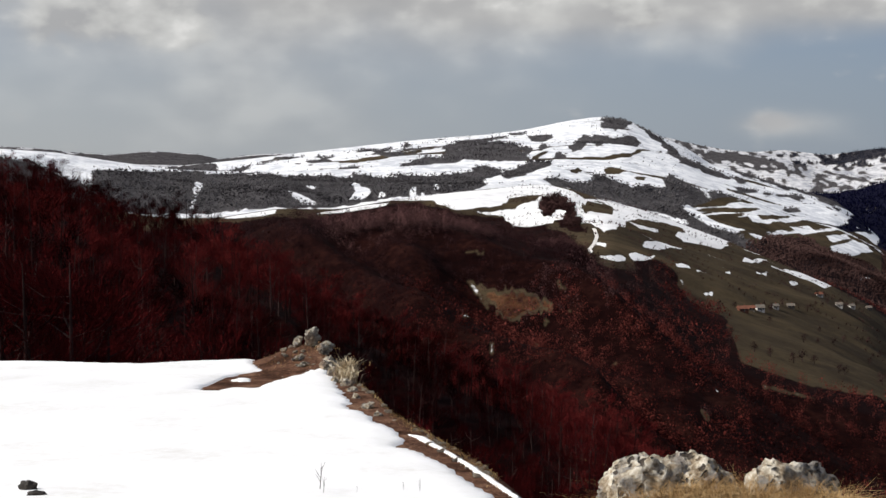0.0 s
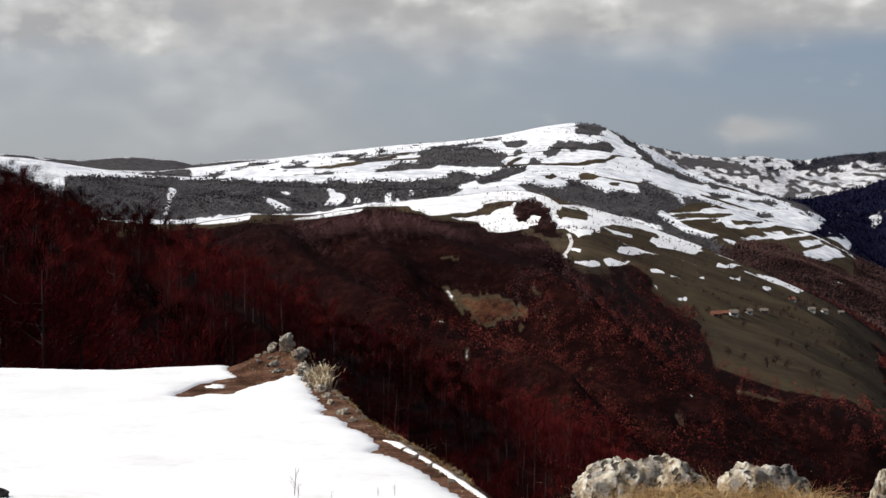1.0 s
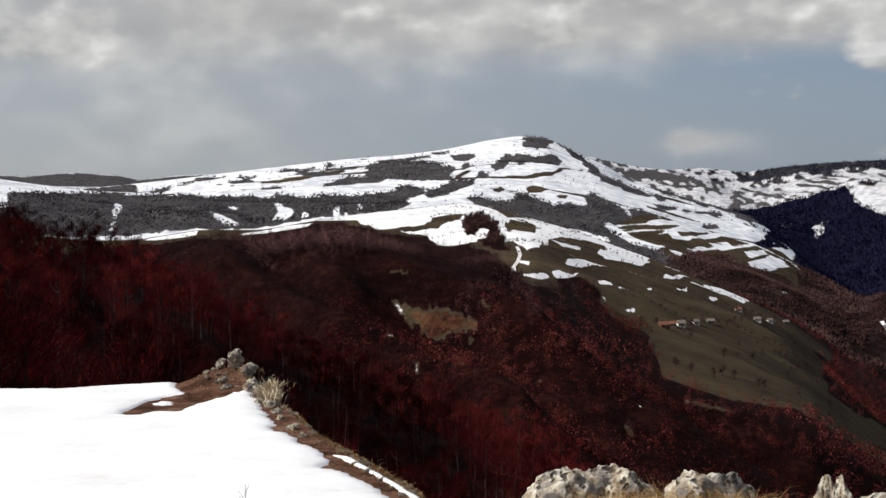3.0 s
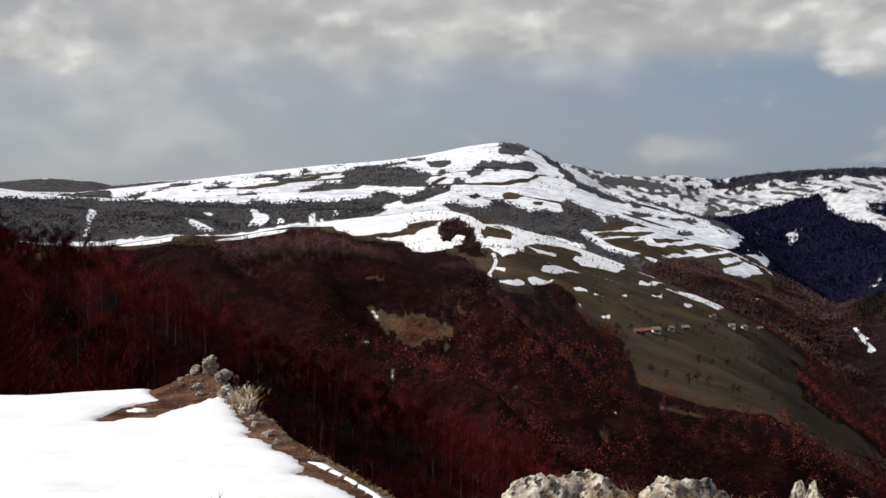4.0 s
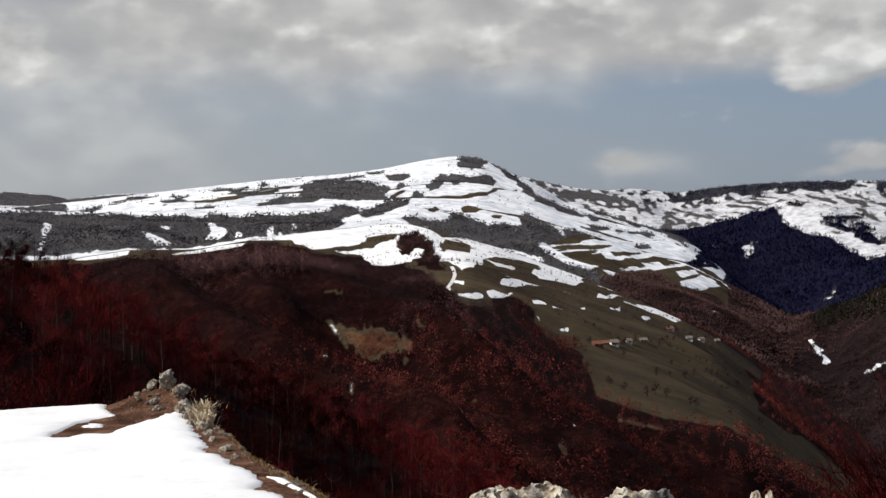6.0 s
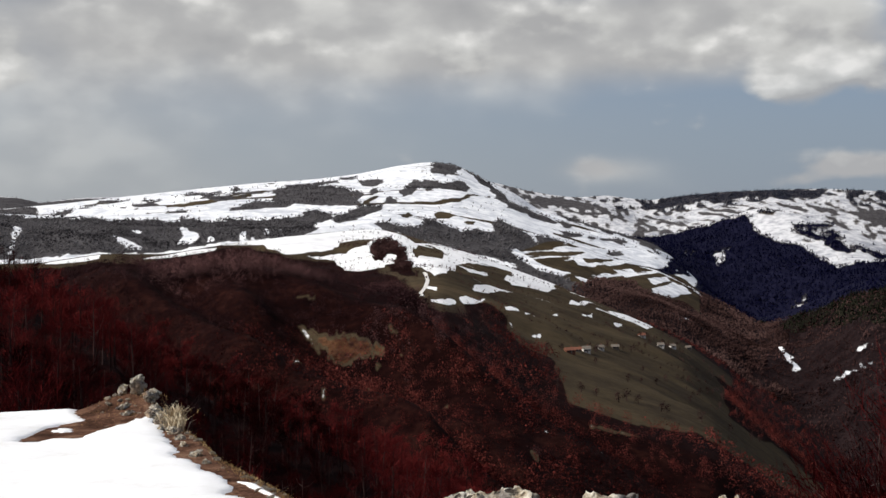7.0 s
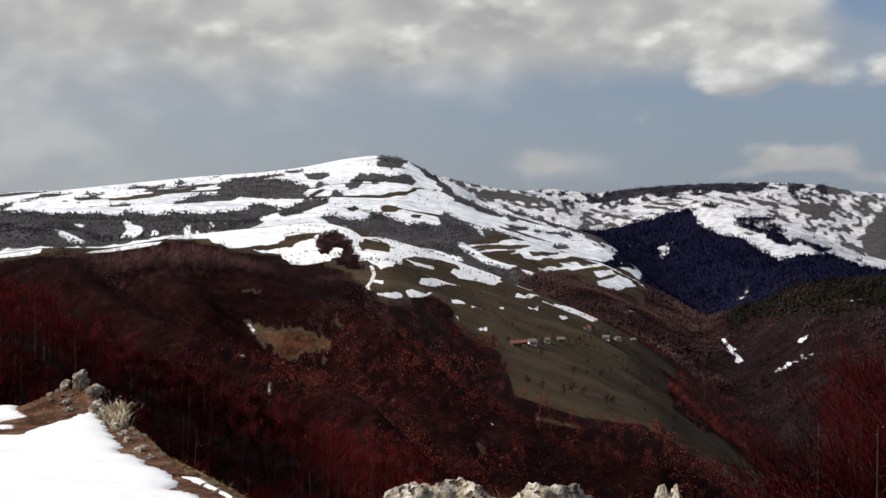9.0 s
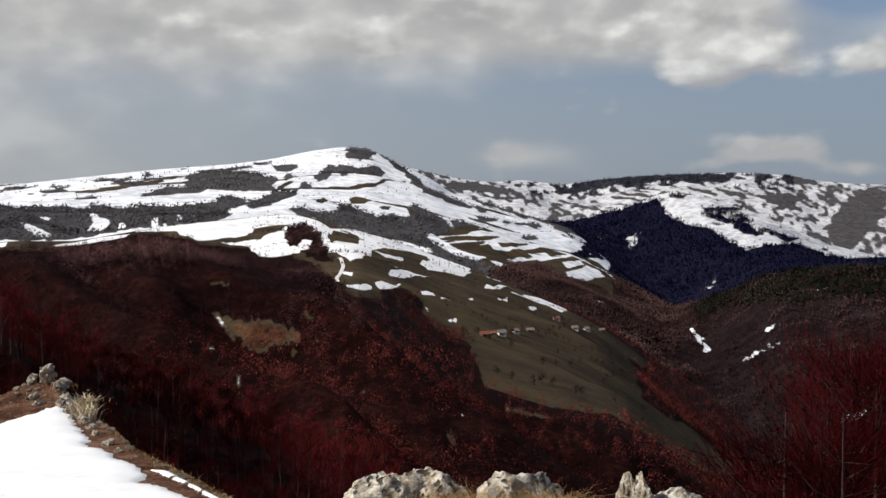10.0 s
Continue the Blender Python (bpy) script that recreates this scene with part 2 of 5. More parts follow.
# spruce coloured near-black navy in place of a cloud's shadow
SHADOW_SPRUCE = mottled("shadow_navy_spruce", ((0.25, (0.0030, 0.0033, 0.0130)), (0.5, (0.0050, 0.0054, 0.0195)), (0.75, (0.009, 0.0095, 0.028))), 0.006, 0.9, per="tree", sheen=0.0)
# the same forest farther off, paler and bluer in colour for haze
HAZE_SPRUCE = mottled("haze_blue_spruce", ((0.25, (0.018, 0.020, 0.030)), (0.5, (0.028, 0.031, 0.046)), (0.75, (0.042, 0.046, 0.064))), 0.006, 0.9, per="tree", sheen=0.0)
PINE = mottled("dark_pine", ((0.25, (0.0065, 0.0068, 0.0050)), (0.5, (0.0125, 0.0130, 0.0092)), (0.75, (0.024, 0.024, 0.016))), 0.006, 0.9, per="tree", sheen=0.0)
TWIG_VALLEY = mottled("dull_brown_twigs", ((0.10, (0.013, 0.0068, 0.0062)), (0.5, (0.046, 0.0250, 0.0225)), (0.90, (0.100, 0.058, 0.051))), 0.02, 0.95, per="tree", sheen=0.0, second=3)
TWIG_HILL = mottled("dark_brown_twigs", ((0.10, (0.0070, 0.0034, 0.0034)), (0.5, (0.032, 0.0160, 0.0152)), (0.90, (0.088, 0.048, 0.044))), 0.02, 0.95, per="tree", sheen=0.0, second=3)
STRAW = mottled("dry_straw", ((0.25, (0.17, 0.090, 0.030)), (0.5, (0.30, 0.180, 0.070)), (0.8, (0.48, 0.33, 0.16))), 3.0, 0.8, per="island")
PALE_STRAW = mottled("bleached_straw", ((0.25, (0.32, 0.24, 0.14)), (0.5, (0.55, 0.45, 0.30)), (0.8, (0.72, 0.64, 0.48))), 3.0, 0.8, per="island")
PLASTER = mottled("old_whitewash", ((0.3, (0.62, 0.58, 0.52)), (0.7, (0.80, 0.77, 0.72))), 0.4, 0.9)
TILE = mottled("clay_tiles", ((0.3, (0.11, 0.045, 0.030)), (0.7, (0.22, 0.090, 0.055))), 0.6, 0.85)
SLATE = mottled("weathered_boards", ((0.3, (0.10, 0.085, 0.07)), (0.7, (0.2, 0.17, 0.14))), 0.6, 0.9)
DARK_STONE = mottled("dark_wet_stone", ((0.3, (0.012, 0.010, 0.009)), (0.7, (0.06, 0.05, 0.042))), 12.0, 0.7)
PANE = mottled("dim_panes", ((0.3, (0.02, 0.02, 0.025)), (0.7, (0.05, 0.05, 0.06))), 1.0, 0.2)
TRACK = mottled("snowy_track", ((0.3, (0.50, 0.47, 0.42)), (0.7, (0.80, 0.79, 0.78))), 0.15, 0.95)


# ---- helpers for building ----
def mesh_of(name, verts, faces, mats, smooth=False):
    """A mesh from arrays: verts n x 3, faces n x 3 or n x 4."""
    verts, faces = np.asarray(verts, np.float32), np.asarray(faces, np.int32)
    me = bpy.data.meshes.new(name)
    k = faces.shape[1]
    me.vertices.add(len(verts))
    me.vertices.foreach_set("co", verts.ravel())
    me.loops.add(faces.size)
    me.loops.foreach_set("vertex_index", faces.ravel())
    me.polygons.add(len(faces))
    me.polygons.foreach_set("loop_start", np.arange(len(faces), dtype=np.int32) * k)
    me.polygons.foreach_set("use_smooth", np.full(len(faces), smooth))
    for m in mats:
        me.materials.append(m)
    me.update(calc_edges=True)
    return me


def part(name, bm, mat, parent, label=""):
    me = bpy.data.meshes.new(name)
    bm.to_mesh(me)
    bm.free()
    me.materials.append(mat)
    ob = new(name, me)
    ob.parent = parent
    return tagged(ob, label)


# ---- the lie of the land: crest lines by bearing (degrees right of north), distance and rise seen from the eye ----
EYE_Z = 1.65


def curve(az, *pairs):
    """A smooth line through (bearing, value) pairs, level beyond its ends."""
    a = np.array(pairs, float)
    fine = np.arange(-181.0, 181.01, 0.05)
    v = np.interp(fine, a[:, 0], a[:, 1])
    k = np.exp(-0.5 * (np.arange(-12, 13) / 5.0) ** 2)
    v = np.convolve(np.pad(v, 12, mode="edge"), k / k.sum(), mode="valid")
    return np.interp(az, fine, v)


def lattice(x, y, seed):
    """Value noise on the unit lattice, -1 to 1."""
    xi, yi = np.floor(x), np.floor(y)
    fx, fy = x - xi, y - yi
    fx, fy = fx * fx * (3 - 2 * fx), fy * fy * (3 - 2 * fy)

    def h(i, j):
        n = (i.astype(np.int64) * 374761393 + j.astype(np.int64) * 668265263 + seed * 974634777) & 0xFFFFFFFF
        n = ((n ^ (n >> 13)) * 1274126177) & 0xFFFFFFFF
        return ((n ^ (n >> 16)) & 0xFFFF) / 32767.5 - 1
    return (h(xi, yi) * (1 - fx) + h(xi + 1, yi) * fx) * (1 - fy) + (h(xi, yi + 1) * (1 - fx) + h(xi + 1, yi + 1) * fx) * fy


def fractal(x, y, size, octaves=4, seed=1, keep=0.5):
    out, amp, total = 0.0, 1.0, 0.0
    for o in range(octaves):
        out = out + amp * lattice(x / size * 2 ** o + 17.3 * o, y / size * 2 ** o - 9.1 * o, seed + o)
        total += amp
        amp *= keep
    return out / total


# bearings: fine where the camera looks, coarse behind it
AZ = np.concatenate([np.linspace(-180, -25, 45)[:-1], np.arange(-25, 37, 0.06), np.linspace(37, 180, 42)])
# every stretch of the profile: name, number of rows
ROWS_OF = (("knoll", 30), ("brink", 9), ("near_wood", 26), ("b1", 5), ("mid_wood", 110), ("b2", 5), ("meadow", 140), ("b3", 5),
           ("upland", 90), ("b4", 5), ("mountain", 78), ("b5", 5), ("spur", 54), ("b6", 5), ("range", 50))


def rim_distance(az):
    return curve(az, (-180, 9), (-60, 20), (-24, 24), (-20, 23.4), (-14, 21.8), (-9, 22.6), (-6, 21.7), (-4.3, 18.9), (-2.5, 14.0), (-1, 12.3), (0.6, 11.1), (2.3, 9.9), (3.8, 8.8), (5, 7.9),
                 (10, 6.3), (18, 5.9), (24, 5.9), (34, 6.2), (60, 7), (180, 9))


def knoll_height(x, y):
    """The hilltop underfoot: it falls gently ahead, with small swells."""
    r = np.hypot(x, y)
    z = -0.087 * np.clip(y, -4, 60) * np.clip(r / 5, 0, 1) + 0.07 * fractal(x, y, 7.0, 3, 5) * np.clip(r / 4 - 0.5, 0, 1)
    # turf hump under the boulders, and the earth bank at the far corner
    hump = np.exp(-(((x - 1.11) * 0.968 + (y - 4.28) * -0.25) / 0.80) ** 4 - (((x - 1.11) * 0.25 + (y - 4.28) * 0.968) / 0.50) ** 2)
    bank = np.exp(-((x + 2.30) / 0.80) ** 2 - ((y - 21.1) / 1.1) ** 2)
    return z + 0.775 * hump + 0.43 * bank


def build_land():
    az = AZ
    t = np.radians(az)
    crest = {}
    # near wooded slope (tops of the trees 8 m above ground)
    r1 = curve(az, (-180, 120), (-40, 270), (-20, 280), (-12, 250), (-6, 215), (0, 190), (8, 170), (14, 130), (20, 105), (26, 105), (34, 120), (180, 120))
    e1 = curve(az, (-180, -12), (-40, 1.2), (-20.1, 0.41), (-17.7, -0.07), (-16, -0.92), (-13.8, -1.53), (-11.5, -2.07), (-9.4, -3.72), (-6, -5.35), (-2.3, -7.25), (1.8, -9.12),
               (5.8, -10.4), (9.3, -12.02), (12.5, -14.07), (16.4, -16.0), (22, -16.2), (25.5, -14.8), (27.1, -13.2), (29.5, -11.3), (32.3, -9.6), (45, -8), (180, -12))
    crest[1] = (r1, r1 * np.tan(np.radians(e1)) - 6.2)
    r2 = curve(az, (-180, 500), (-12, 520), (0, 500), (4, 490), (8, 440), (12, 400), (20, 390), (30, 400), (180, 500))
    e2 = curve(az, (-180, -6), (-20.2, -3.0), (-12.8, -3.1), (-10.7, -2.7), (-9.2, -2.45), (-7.6, -1.74), (-6.5, -1.62), (-4.9, -2.1), (-3.3, -1.84), (-1.2, -1.49), (0.2, -1.95), (2.3, -2.29),
               (4.2, -2.83), (6.1, -3.62), (8.5, -5.86), (12.4, -8.92), (16.3, -10.05), (20.6, -11.2), (22.5, -12.4), (24.5, -13.6), (27, -13.6), (29.5, -12.5), (32.4, -11.0), (60, -8), (180, -6))
    crest[2] = (r2, r2 * np.tan(np.radians(e2)) - curve(az, (-180, 6), (5, 6), (9, 0), (180, 0)))
    r3 = curve(az, (-180, 1200), (-12, 1150), (0, 1350), (5, 1500), (11, 1420), (15, 1300), (20, 1150), (26, 950), (34, 900), (180, 1200))
    e3 = curve(az, (-180, -3), (-20.2, -1.2), (-12.8, -2.3), (-10.5, -2.28), (-7.8, -1.88), (-4.9, -1.91), (-2.3, -1.49), (0.4, -1.14), (3.1, -0.87), (4.7, -0.74), (5.8, -0.9), (7.4, -1.43),
               (9.2, -1.87), (11, -2.52), (13.1, -3.28), (14.9, -4.04), (17.9, -5.3), (19.5, -6.29), (21.3, -7.83), (23.2, -9.6), (25.0, -11.2), (26.6, -12.6), (28.3, -12.6), (30, -11.8), (32.3, -10.4), (60, -6), (180, -3))
    crest[3] = (r3, r3 * np.tan(np.radians(e3)))
    r4 = curve(az, (-180, 1900), (-12, 2000), (8, 2150), (16, 2100), (22, 2000), (28, 1700), (180, 1900))
    e4 = curve(az, (-180, -1), (-20.1, 0.88), (-17.7, 0.72), (-15.3, 0.34), (-12.8, -0.02), (-10.2, -0.15), (-4.9, -0.05), (0.4, 0.17), (5.8, 0.41), (8.4, 0.3), (11, -0.33), (13.3, -1.19),
               (16.1, -2.21), (18, -2.7), (20.2, -3.75), (22.6, -5.06), (24.4, -4.65), (26.9, -3.49), (29.4, -3.2), (32.2, -3.05), (60, -2), (180, -1))
    crest[4] = (r4, r4 * np.tan(np.radians(e4)))
    r5 = curve(az, (-180, 2800), (-8, 2900), (8, 3000), (14, 2800), (22, 2500), (30, 2300), (180, 2800))
    e5 = curve(az, (-180, -0.3), (-20.1, 0.5), (-15.3, -0.02), (-12.8, 0.06), (-10.4, 0.3), (-9.1, 0.43), (-7.6, 0.62), (-4.4, 0.99), (-1.2, 1.34), (2, 1.58), (3.9, 1.82), (5.8, 2.21), (7.3, 2.41),
               (8.6, 2.25), (9.7, 1.69), (11, 1.08), (11.4, 0.9), (12.4, 0.18), (15.1, -0.6), (17.8, -1.4), (18.6, -1.95), (19.4, -2.7), (20.2, -3.4), (21.0, -4.1), (22.6, -4.79), (24.4, -4.2), (26.9, -2.97), (32.2, -2.65), (180, -0.3))
    crest[5] = (r5, r5 * np.tan(np.radians(e5)))
    r6 = curve(az, (-180, 3500), (10, 3600), (20, 3600), (30, 3300), (180, 3500))
    e6 = curve(az, (-180, 0), (-20.1, 0.3), (-10.2, 0.1), (5.8, -0.02), (15.1, -1.14), (17.8, -1.12), (20.4, -0.48), (22.3, 0.24), (24.3, -0.01), (26.4, -0.72), (29.4, -2.07), (31.1, -2.5), (32.2, -2.72),
               (40, -1), (180, 0))
    crest[6] = (r6, r6 * np.tan(np.radians(e6)))
    r7 = np.full_like(az, 4500.0)
    e7 = curve(az, (-180, 0.8), (-20.1, 0.96), (-18.7, 0.92), (-16.7, 0.7), (-15.3, 0.6), (-13.5, 0.79), (-11.2, 0.64), (-10.4, 0.4), (-9.1, 0.61), (-7.6, 0.7), (-2.2, 0.65), (5.8, 0.51), (10.2, 1.48),
               (11.8, 1.08), (13.2, 0.83), (14.3, 0.73), (15.6, 0.84), (17.5, 0.59), (19.4, 0.84), (21.2, 1), (23, 1.06), (25.3, 1.12), (26.6, 1.05), (27.8, 1), (29.1, 0.72), (30.5, 0.59), (32.2, 0.52), (180, 0.8))
    crest[7] = (r7, r7 * np.tan(np.radians(e7)))
    # how far the ground dips behind each crest before it climbs again, in metres
    dips = {1: curve(az, (-180, 20), (-14, 45), (0, 30), (10, 26), (20, 14), (34, 10), (180, 20)), 2: curve(az, (-180, 30), (3, 30), (8, 0), (180, 0)),
            3: curve(az, (-180, 30), (8, 28), (13, 30), (20, 22), (26, 12), (29, 0), (180, 0)), 4: curve(az, (-180, 40), (-10, 30), (-6, 4), (0, 0), (22, 0), (24, 30), (180, 30)),
            5: np.full_like(az, 60.0), 6: np.full_like(az, 60.0)}
    rim = rim_distance(az)
    rows_r, rows_z, where = [], [], {}
    n = dict(ROWS_OF)

    def stretch(name, ra, za, rb, zb, bend=1.0, cut=True):
        k = n[name]
        u = (np.arange(k) / (k if cut else k - 1))[:, None]
        where[name] = (sum(len(q) for q in rows_r), sum(len(q) for q in rows_r) + k)
        rows_r.append(ra + (rb - ra) * u)
        rows_z.append(za + (zb - za) * u ** bend)
    # the hilltop
    k = n["knoll"]
    u = (np.arange(k) / k)[:, None]
    rr = 0.02 + (rim - 0.02) * u ** 1.3
    where["knoll"] = (0, k)
    rows_r.append(rr)
    rows_z.append(knoll_height(rr * np.sin(t), rr * np.cos(t)) - EYE_Z)
    zrim = knoll_height(rim * np.sin(t), rim * np.cos(t)) - EYE_Z
    rf = curve(az, (-180, 60), (-20, 62), (0, 60), (12, 45), (34, 40), (180, 60))
    zf = np.minimum(curve(az, (-180, -30), (-20, -15), (-8, -22), (0, -36), (10, -40), (20, -40), (25, -32), (28, -19), (34, -15), (60, -20), (180, -30)), zrim - 3)
    stretch("brink", rim, zrim, rf, zf, 0.62)
    stretch("near_wood", rf, zf, *crest[1], 0.9)
    for i, (back, face, share) in enumerate((("b1", "mid_wood", 0.25), ("b2", "meadow", 0.3), ("b3", "upland", 0.3), ("b4", "mountain", 0.25), ("b5", "spur", 0.3), ("b6", "range", 0.3)), 1):
        (ra, za), (rb, zb) = crest[i], crest[i + 1]
        share = 0.03 + (share - 0.03) * np.clip(dips[i] / 15, 0, 1)
        rv = ra + share * (rb - ra)
        line, cupped = za + share * (zb - za), np.clip(dips[i] / 12, 0, 1)
        zv = line + (np.minimum(np.minimum(za, zb), line) - line) * cupped - dips[i]
        stretch(back, ra, za, rv, zv)
        stretch(face, rv, zv, rb, zb, 0.92, face != "range")
    r, z = np.vstack(rows_r), np.vstack(rows_z) + EYE_Z
    # swells and gullies, still on the crests
    x, y = r * np.sin(t), r * np.cos(t)
    for name, (a, b) in where.items():
        if name in ("knoll", "brink") or len(name) == 2:
            continue
        u = np.linspace(0, 1, b - a)[:, None]
        rise = np.clip(4 * u * (1 - u), 0, 1)
        s = r[a:b].mean()
        z[a:b] += rise * s * 0.011 * fractal(x[a:b], y[a:b], s * 0.13, 4, 11)
        if name in ("near_wood", "mid_wood"):
            # ribs that run down the slope to the right
            z[a:b] += rise ** 1.4 * 0.040 * s * (lattice((x[a:b] * 0.92 + y[a:b] * 0.40) / (0.10 * s), (y[a:b] * 0.92 - x[a:b] * 0.40) / (0.5 * s), 554) + 0.55 * lattice((x[a:b] * 0.92 + y[a:b] * 0.40) / (0.04 * s), (y[a:b] * 0.92 - x[a:b] * 0.40) / (0.25 * s), 555))
        if name == "upland":
            # gullies down the hill across the valley
            z[a:b] += rise * np.clip((az - 21) / 3, 0, 1) * 16 * (lattice((x[a:b] * 0.9 + y[a:b] * 0.25) / 60, y[a:b] / 260, 91) + 0.5 * lattice((x[a:b] * 0.9 - y[a:b] * 0.25) / 28, y[a:b] / 140, 92))
    return r, z, x, y, where


LAND_R, LAND_Z, LAND_X, LAND_Y, WHERE = build_land()


# ---- what covers the land: fields of snow, woods and grass in plan, metres east and north of the hilltop ----
SNOWY, WOODED = np.zeros_like(LAND_R), np.zeros_like(LAND_R)
SNOWY[WHERE["upland"][0]:] = 1.0
a, b = WHERE["b4"][0], WHERE["mountain"][1]
EAST = AZ + 1.6 * fractal(LAND_X / LAND_R * 57, np.degrees(np.arctan2(LAND_Z, LAND_R)), 1.2, 3, 15)
SNOWY[a:b], WOODED[a:b] = np.where(EAST[a:b] > 19.6, 0.0, SNOWY[a:b]), np.where(EAST[a:b] > 19.6, 1.0, WOODED[a:b])
a, b = WHERE["upland"]
SNOWY[a:b], WOODED[a:b] = np.where(EAST[a:b] > 13.5, 0.0, SNOWY[a:b]), np.where(EAST[a:b] > 13.5, 1.0, WOODED[a:b])
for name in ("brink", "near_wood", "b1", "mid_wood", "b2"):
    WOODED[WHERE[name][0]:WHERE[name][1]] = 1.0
# wobble of their edges, across and along the line of sight
BEAR, SLOPE = np.degrees(np.arctan2(LAND_X, LAND_Y)), np.degrees(np.arctan2(LAND_Z - EYE_Z, LAND_R))
WOBBLE_T = fractal(BEAR, SLOPE * 4.0, 0.50, 4, 31, 0.7) * LAND_R * 0.0045
WOBBLE_R = fractal(BEAR, SLOPE * 4.0, 0.42, 4, 47, 0.7) * LAND_R * 0.015


def inside(x, y, corners):
    hit = np.zeros(x.shape, bool)
    for (xa, ya), (xb, yb) in zip(corners, corners[1:] + corners[:1]):
        if ya != yb:
            hit ^= ((ya > y) != (yb > y)) & (x < (xb - xa) * (y - ya) / (yb - ya) + xa)
    return hit


def cover(kind, stretch_name, *corners):
    """Lays snow, wood, heath or meadow over the ground inside the corners, with ragged edges."""
    a, b = WHERE[stretch_name]
    a -= 5 if stretch_name != "knoll" else 0
    c = np.array(corners, float)
    deg = np.degrees(np.arctan2(c[:, 0], c[:, 1]))
    j0, j1 = np.searchsorted(AZ, deg.min() - 1.0), np.searchsorted(AZ, deg.max() + 1.0)
    q = (slice(a, b), slice(j0, j1))
    r, x, y = LAND_R[q], LAND_X[q], LAND_Y[q]
    ragged = 0.8 if kind == "heath" else 1.0 if kind == "wood" or deg.min() > 20 else 0.28
    wt, wr = ragged * WOBBLE_T[q], ragged * WOBBLE_R[q]
    hit = inside(x + y / r * wt + x / r * wr, y - x / r * wt + y / r * wr, list(corners))
    SNOWY[q] = np.where(hit, (0.60 if stretch_name == "mid_wood" else 1.0) * float(kind == "snow"), SNOWY[q])
    WOODED[q] = np.where(hit, float(kind == "wood") - float(kind == "heath"), WOODED[q])


cover("wood", "meadow", (-212, 1116), (-123, 1162), (-106, 1235), (-48, 1230), (-26, 1216), (8, 1083), (57, 1054), (79, 954), (82, 771), (70, 585), (72, 520), (80, 538), (113, 656), (123, 644), (117, 576), (132, 565), (113, 465), (102, 412), (120, 398), (151, 406), (141, 379), (-194, 522), (-315, 858))
cover("snow", "meadow", (-213, 1150), (-190, 1177), (-165, 1204), (-162, 1173), (-171, 1157), (-196, 1148))
cover("snow", "meadow", (-128, 1194), (-112, 1233), (-86, 1276), (-55, 1252), (-59, 1225), (-105, 1214))
cover("wood", "meadow", (97, 627), (121, 685), (127, 650), (114, 595), (96, 575))
cover("wood", "meadow", (379, 1006), (400, 1012), (406, 971), (409, 943), (484, 765), (223, 350), (143, 379), (126, 389), (148, 418), (205, 525), (287, 706), (297, 749))
cover("meadow", "meadow", (181, 511), (253, 657), (287, 670), (232, 474), (196, 419), (189, 457), (160, 437))
cover("wood", "meadow", (240, 678), (261, 712), (225, 617), (215, 604))
cover("wood", "meadow", (379, 965), (405, 962), (414, 850), (335, 687), (327, 721), (254, 616), (251, 645))
cover("wood", "meadow", (84, 417), (101, 409), (119, 393), (146, 416), (156, 399), (163, 373), (84, 417))
cover("wood", "meadow", (413, 866), (448, 810), (243, 432), (322, 644))
cover("heath", "mid_wood", (10.52, 432.9), (19.06, 424.6), (31.1, 413), (37.44, 397.9), (29.6, 405.4), (23.01, 406), (20.91, 409.7), (15.39, 421.7))
cover("heath", "mid_wood", (52.24, 455), (57.28, 444.6), (61.29, 436), (58.87, 440.6), (54.79, 449.4))
cover("heath", "mid_wood", (25.34, 383.3), (30, 385.5), (31.12, 376.9), (25.93, 366))
cover("snow", "mid_wood", (8.113, 434), (10.93, 433.1), (16.35, 416), (15.14, 414.8), (10.8, 427.9))
cover("snow", "mid_wood", (37.87, 413.4), (39.52, 410.4), (41.67, 401.4), (40.31, 402.8))
cover("snow", "mid_wood", (40.43, 394.5), (43.2, 391.1), (43.51, 388.9), (41.04, 391.4))
cover("snow", "mid_wood", (5.738, 395.4), (8.559, 397.5), (8.739, 388.8), (6.129, 385))
cover("snow", "mid_wood", (7.6, 452.4), (15.48, 448.1), (15.41, 446.2), (7.984, 450.1))
cover("snow", "mid_wood", (12.87, 334.5), (14.25, 333.7), (13.62, 326), (12.55, 326.1))
cover("snow", "mid_wood", (32.65, 396.2), (34.77, 394.9), (34.95, 392.8), (32.99, 393.5))
cover("snow", "mid_wood", (100.8, 379), (109.3, 377.3), (117.9, 375.1), (117.3, 373.3), (108.4, 374), (100.1, 376.2))
cover("snow", "mid_wood", (49.36, 355.3), (51.47, 356), (51.51, 354), (49.35, 352.7))
cover("snow", "near_wood", (54, 95), (57, 95), (59, 96), (59, 96), (56, 95))
cover("wood", "upland", (-654, 1785), (-595, 1757), (-536, 1699), (-484, 1643), (-468, 1635), (-510, 1762), (-495, 1813), (-437, 1932), (-326, 1968), (-207, 1978), (-78, 1972), (34, 1996), (62, 2022), (63, 1776), (29, 1691), (-66, 1682), (-209, 1567), (-342, 1508), (-485, 1319))
cover("snow", "upland", (-381, 1860), (-363, 1849), (-339, 1683), (-319, 1554), (-324, 1552), (-346, 1685))
cover("snow", "upland", (-226, 1763), (-202, 1697), (-167, 1632), (-185, 1614), (-206, 1665))
cover("snow", "upland", (-209, 1828), (-189, 1822), (-191, 1785))
cover("snow", "upland", (-154, 1949), (-124, 1862), (-105, 1773), (-114, 1683), (-131, 1687), (-127, 1782))
cover("snow", "upland", (-92, 1758), (-80, 1738), (-81, 1689), (-91, 1696))
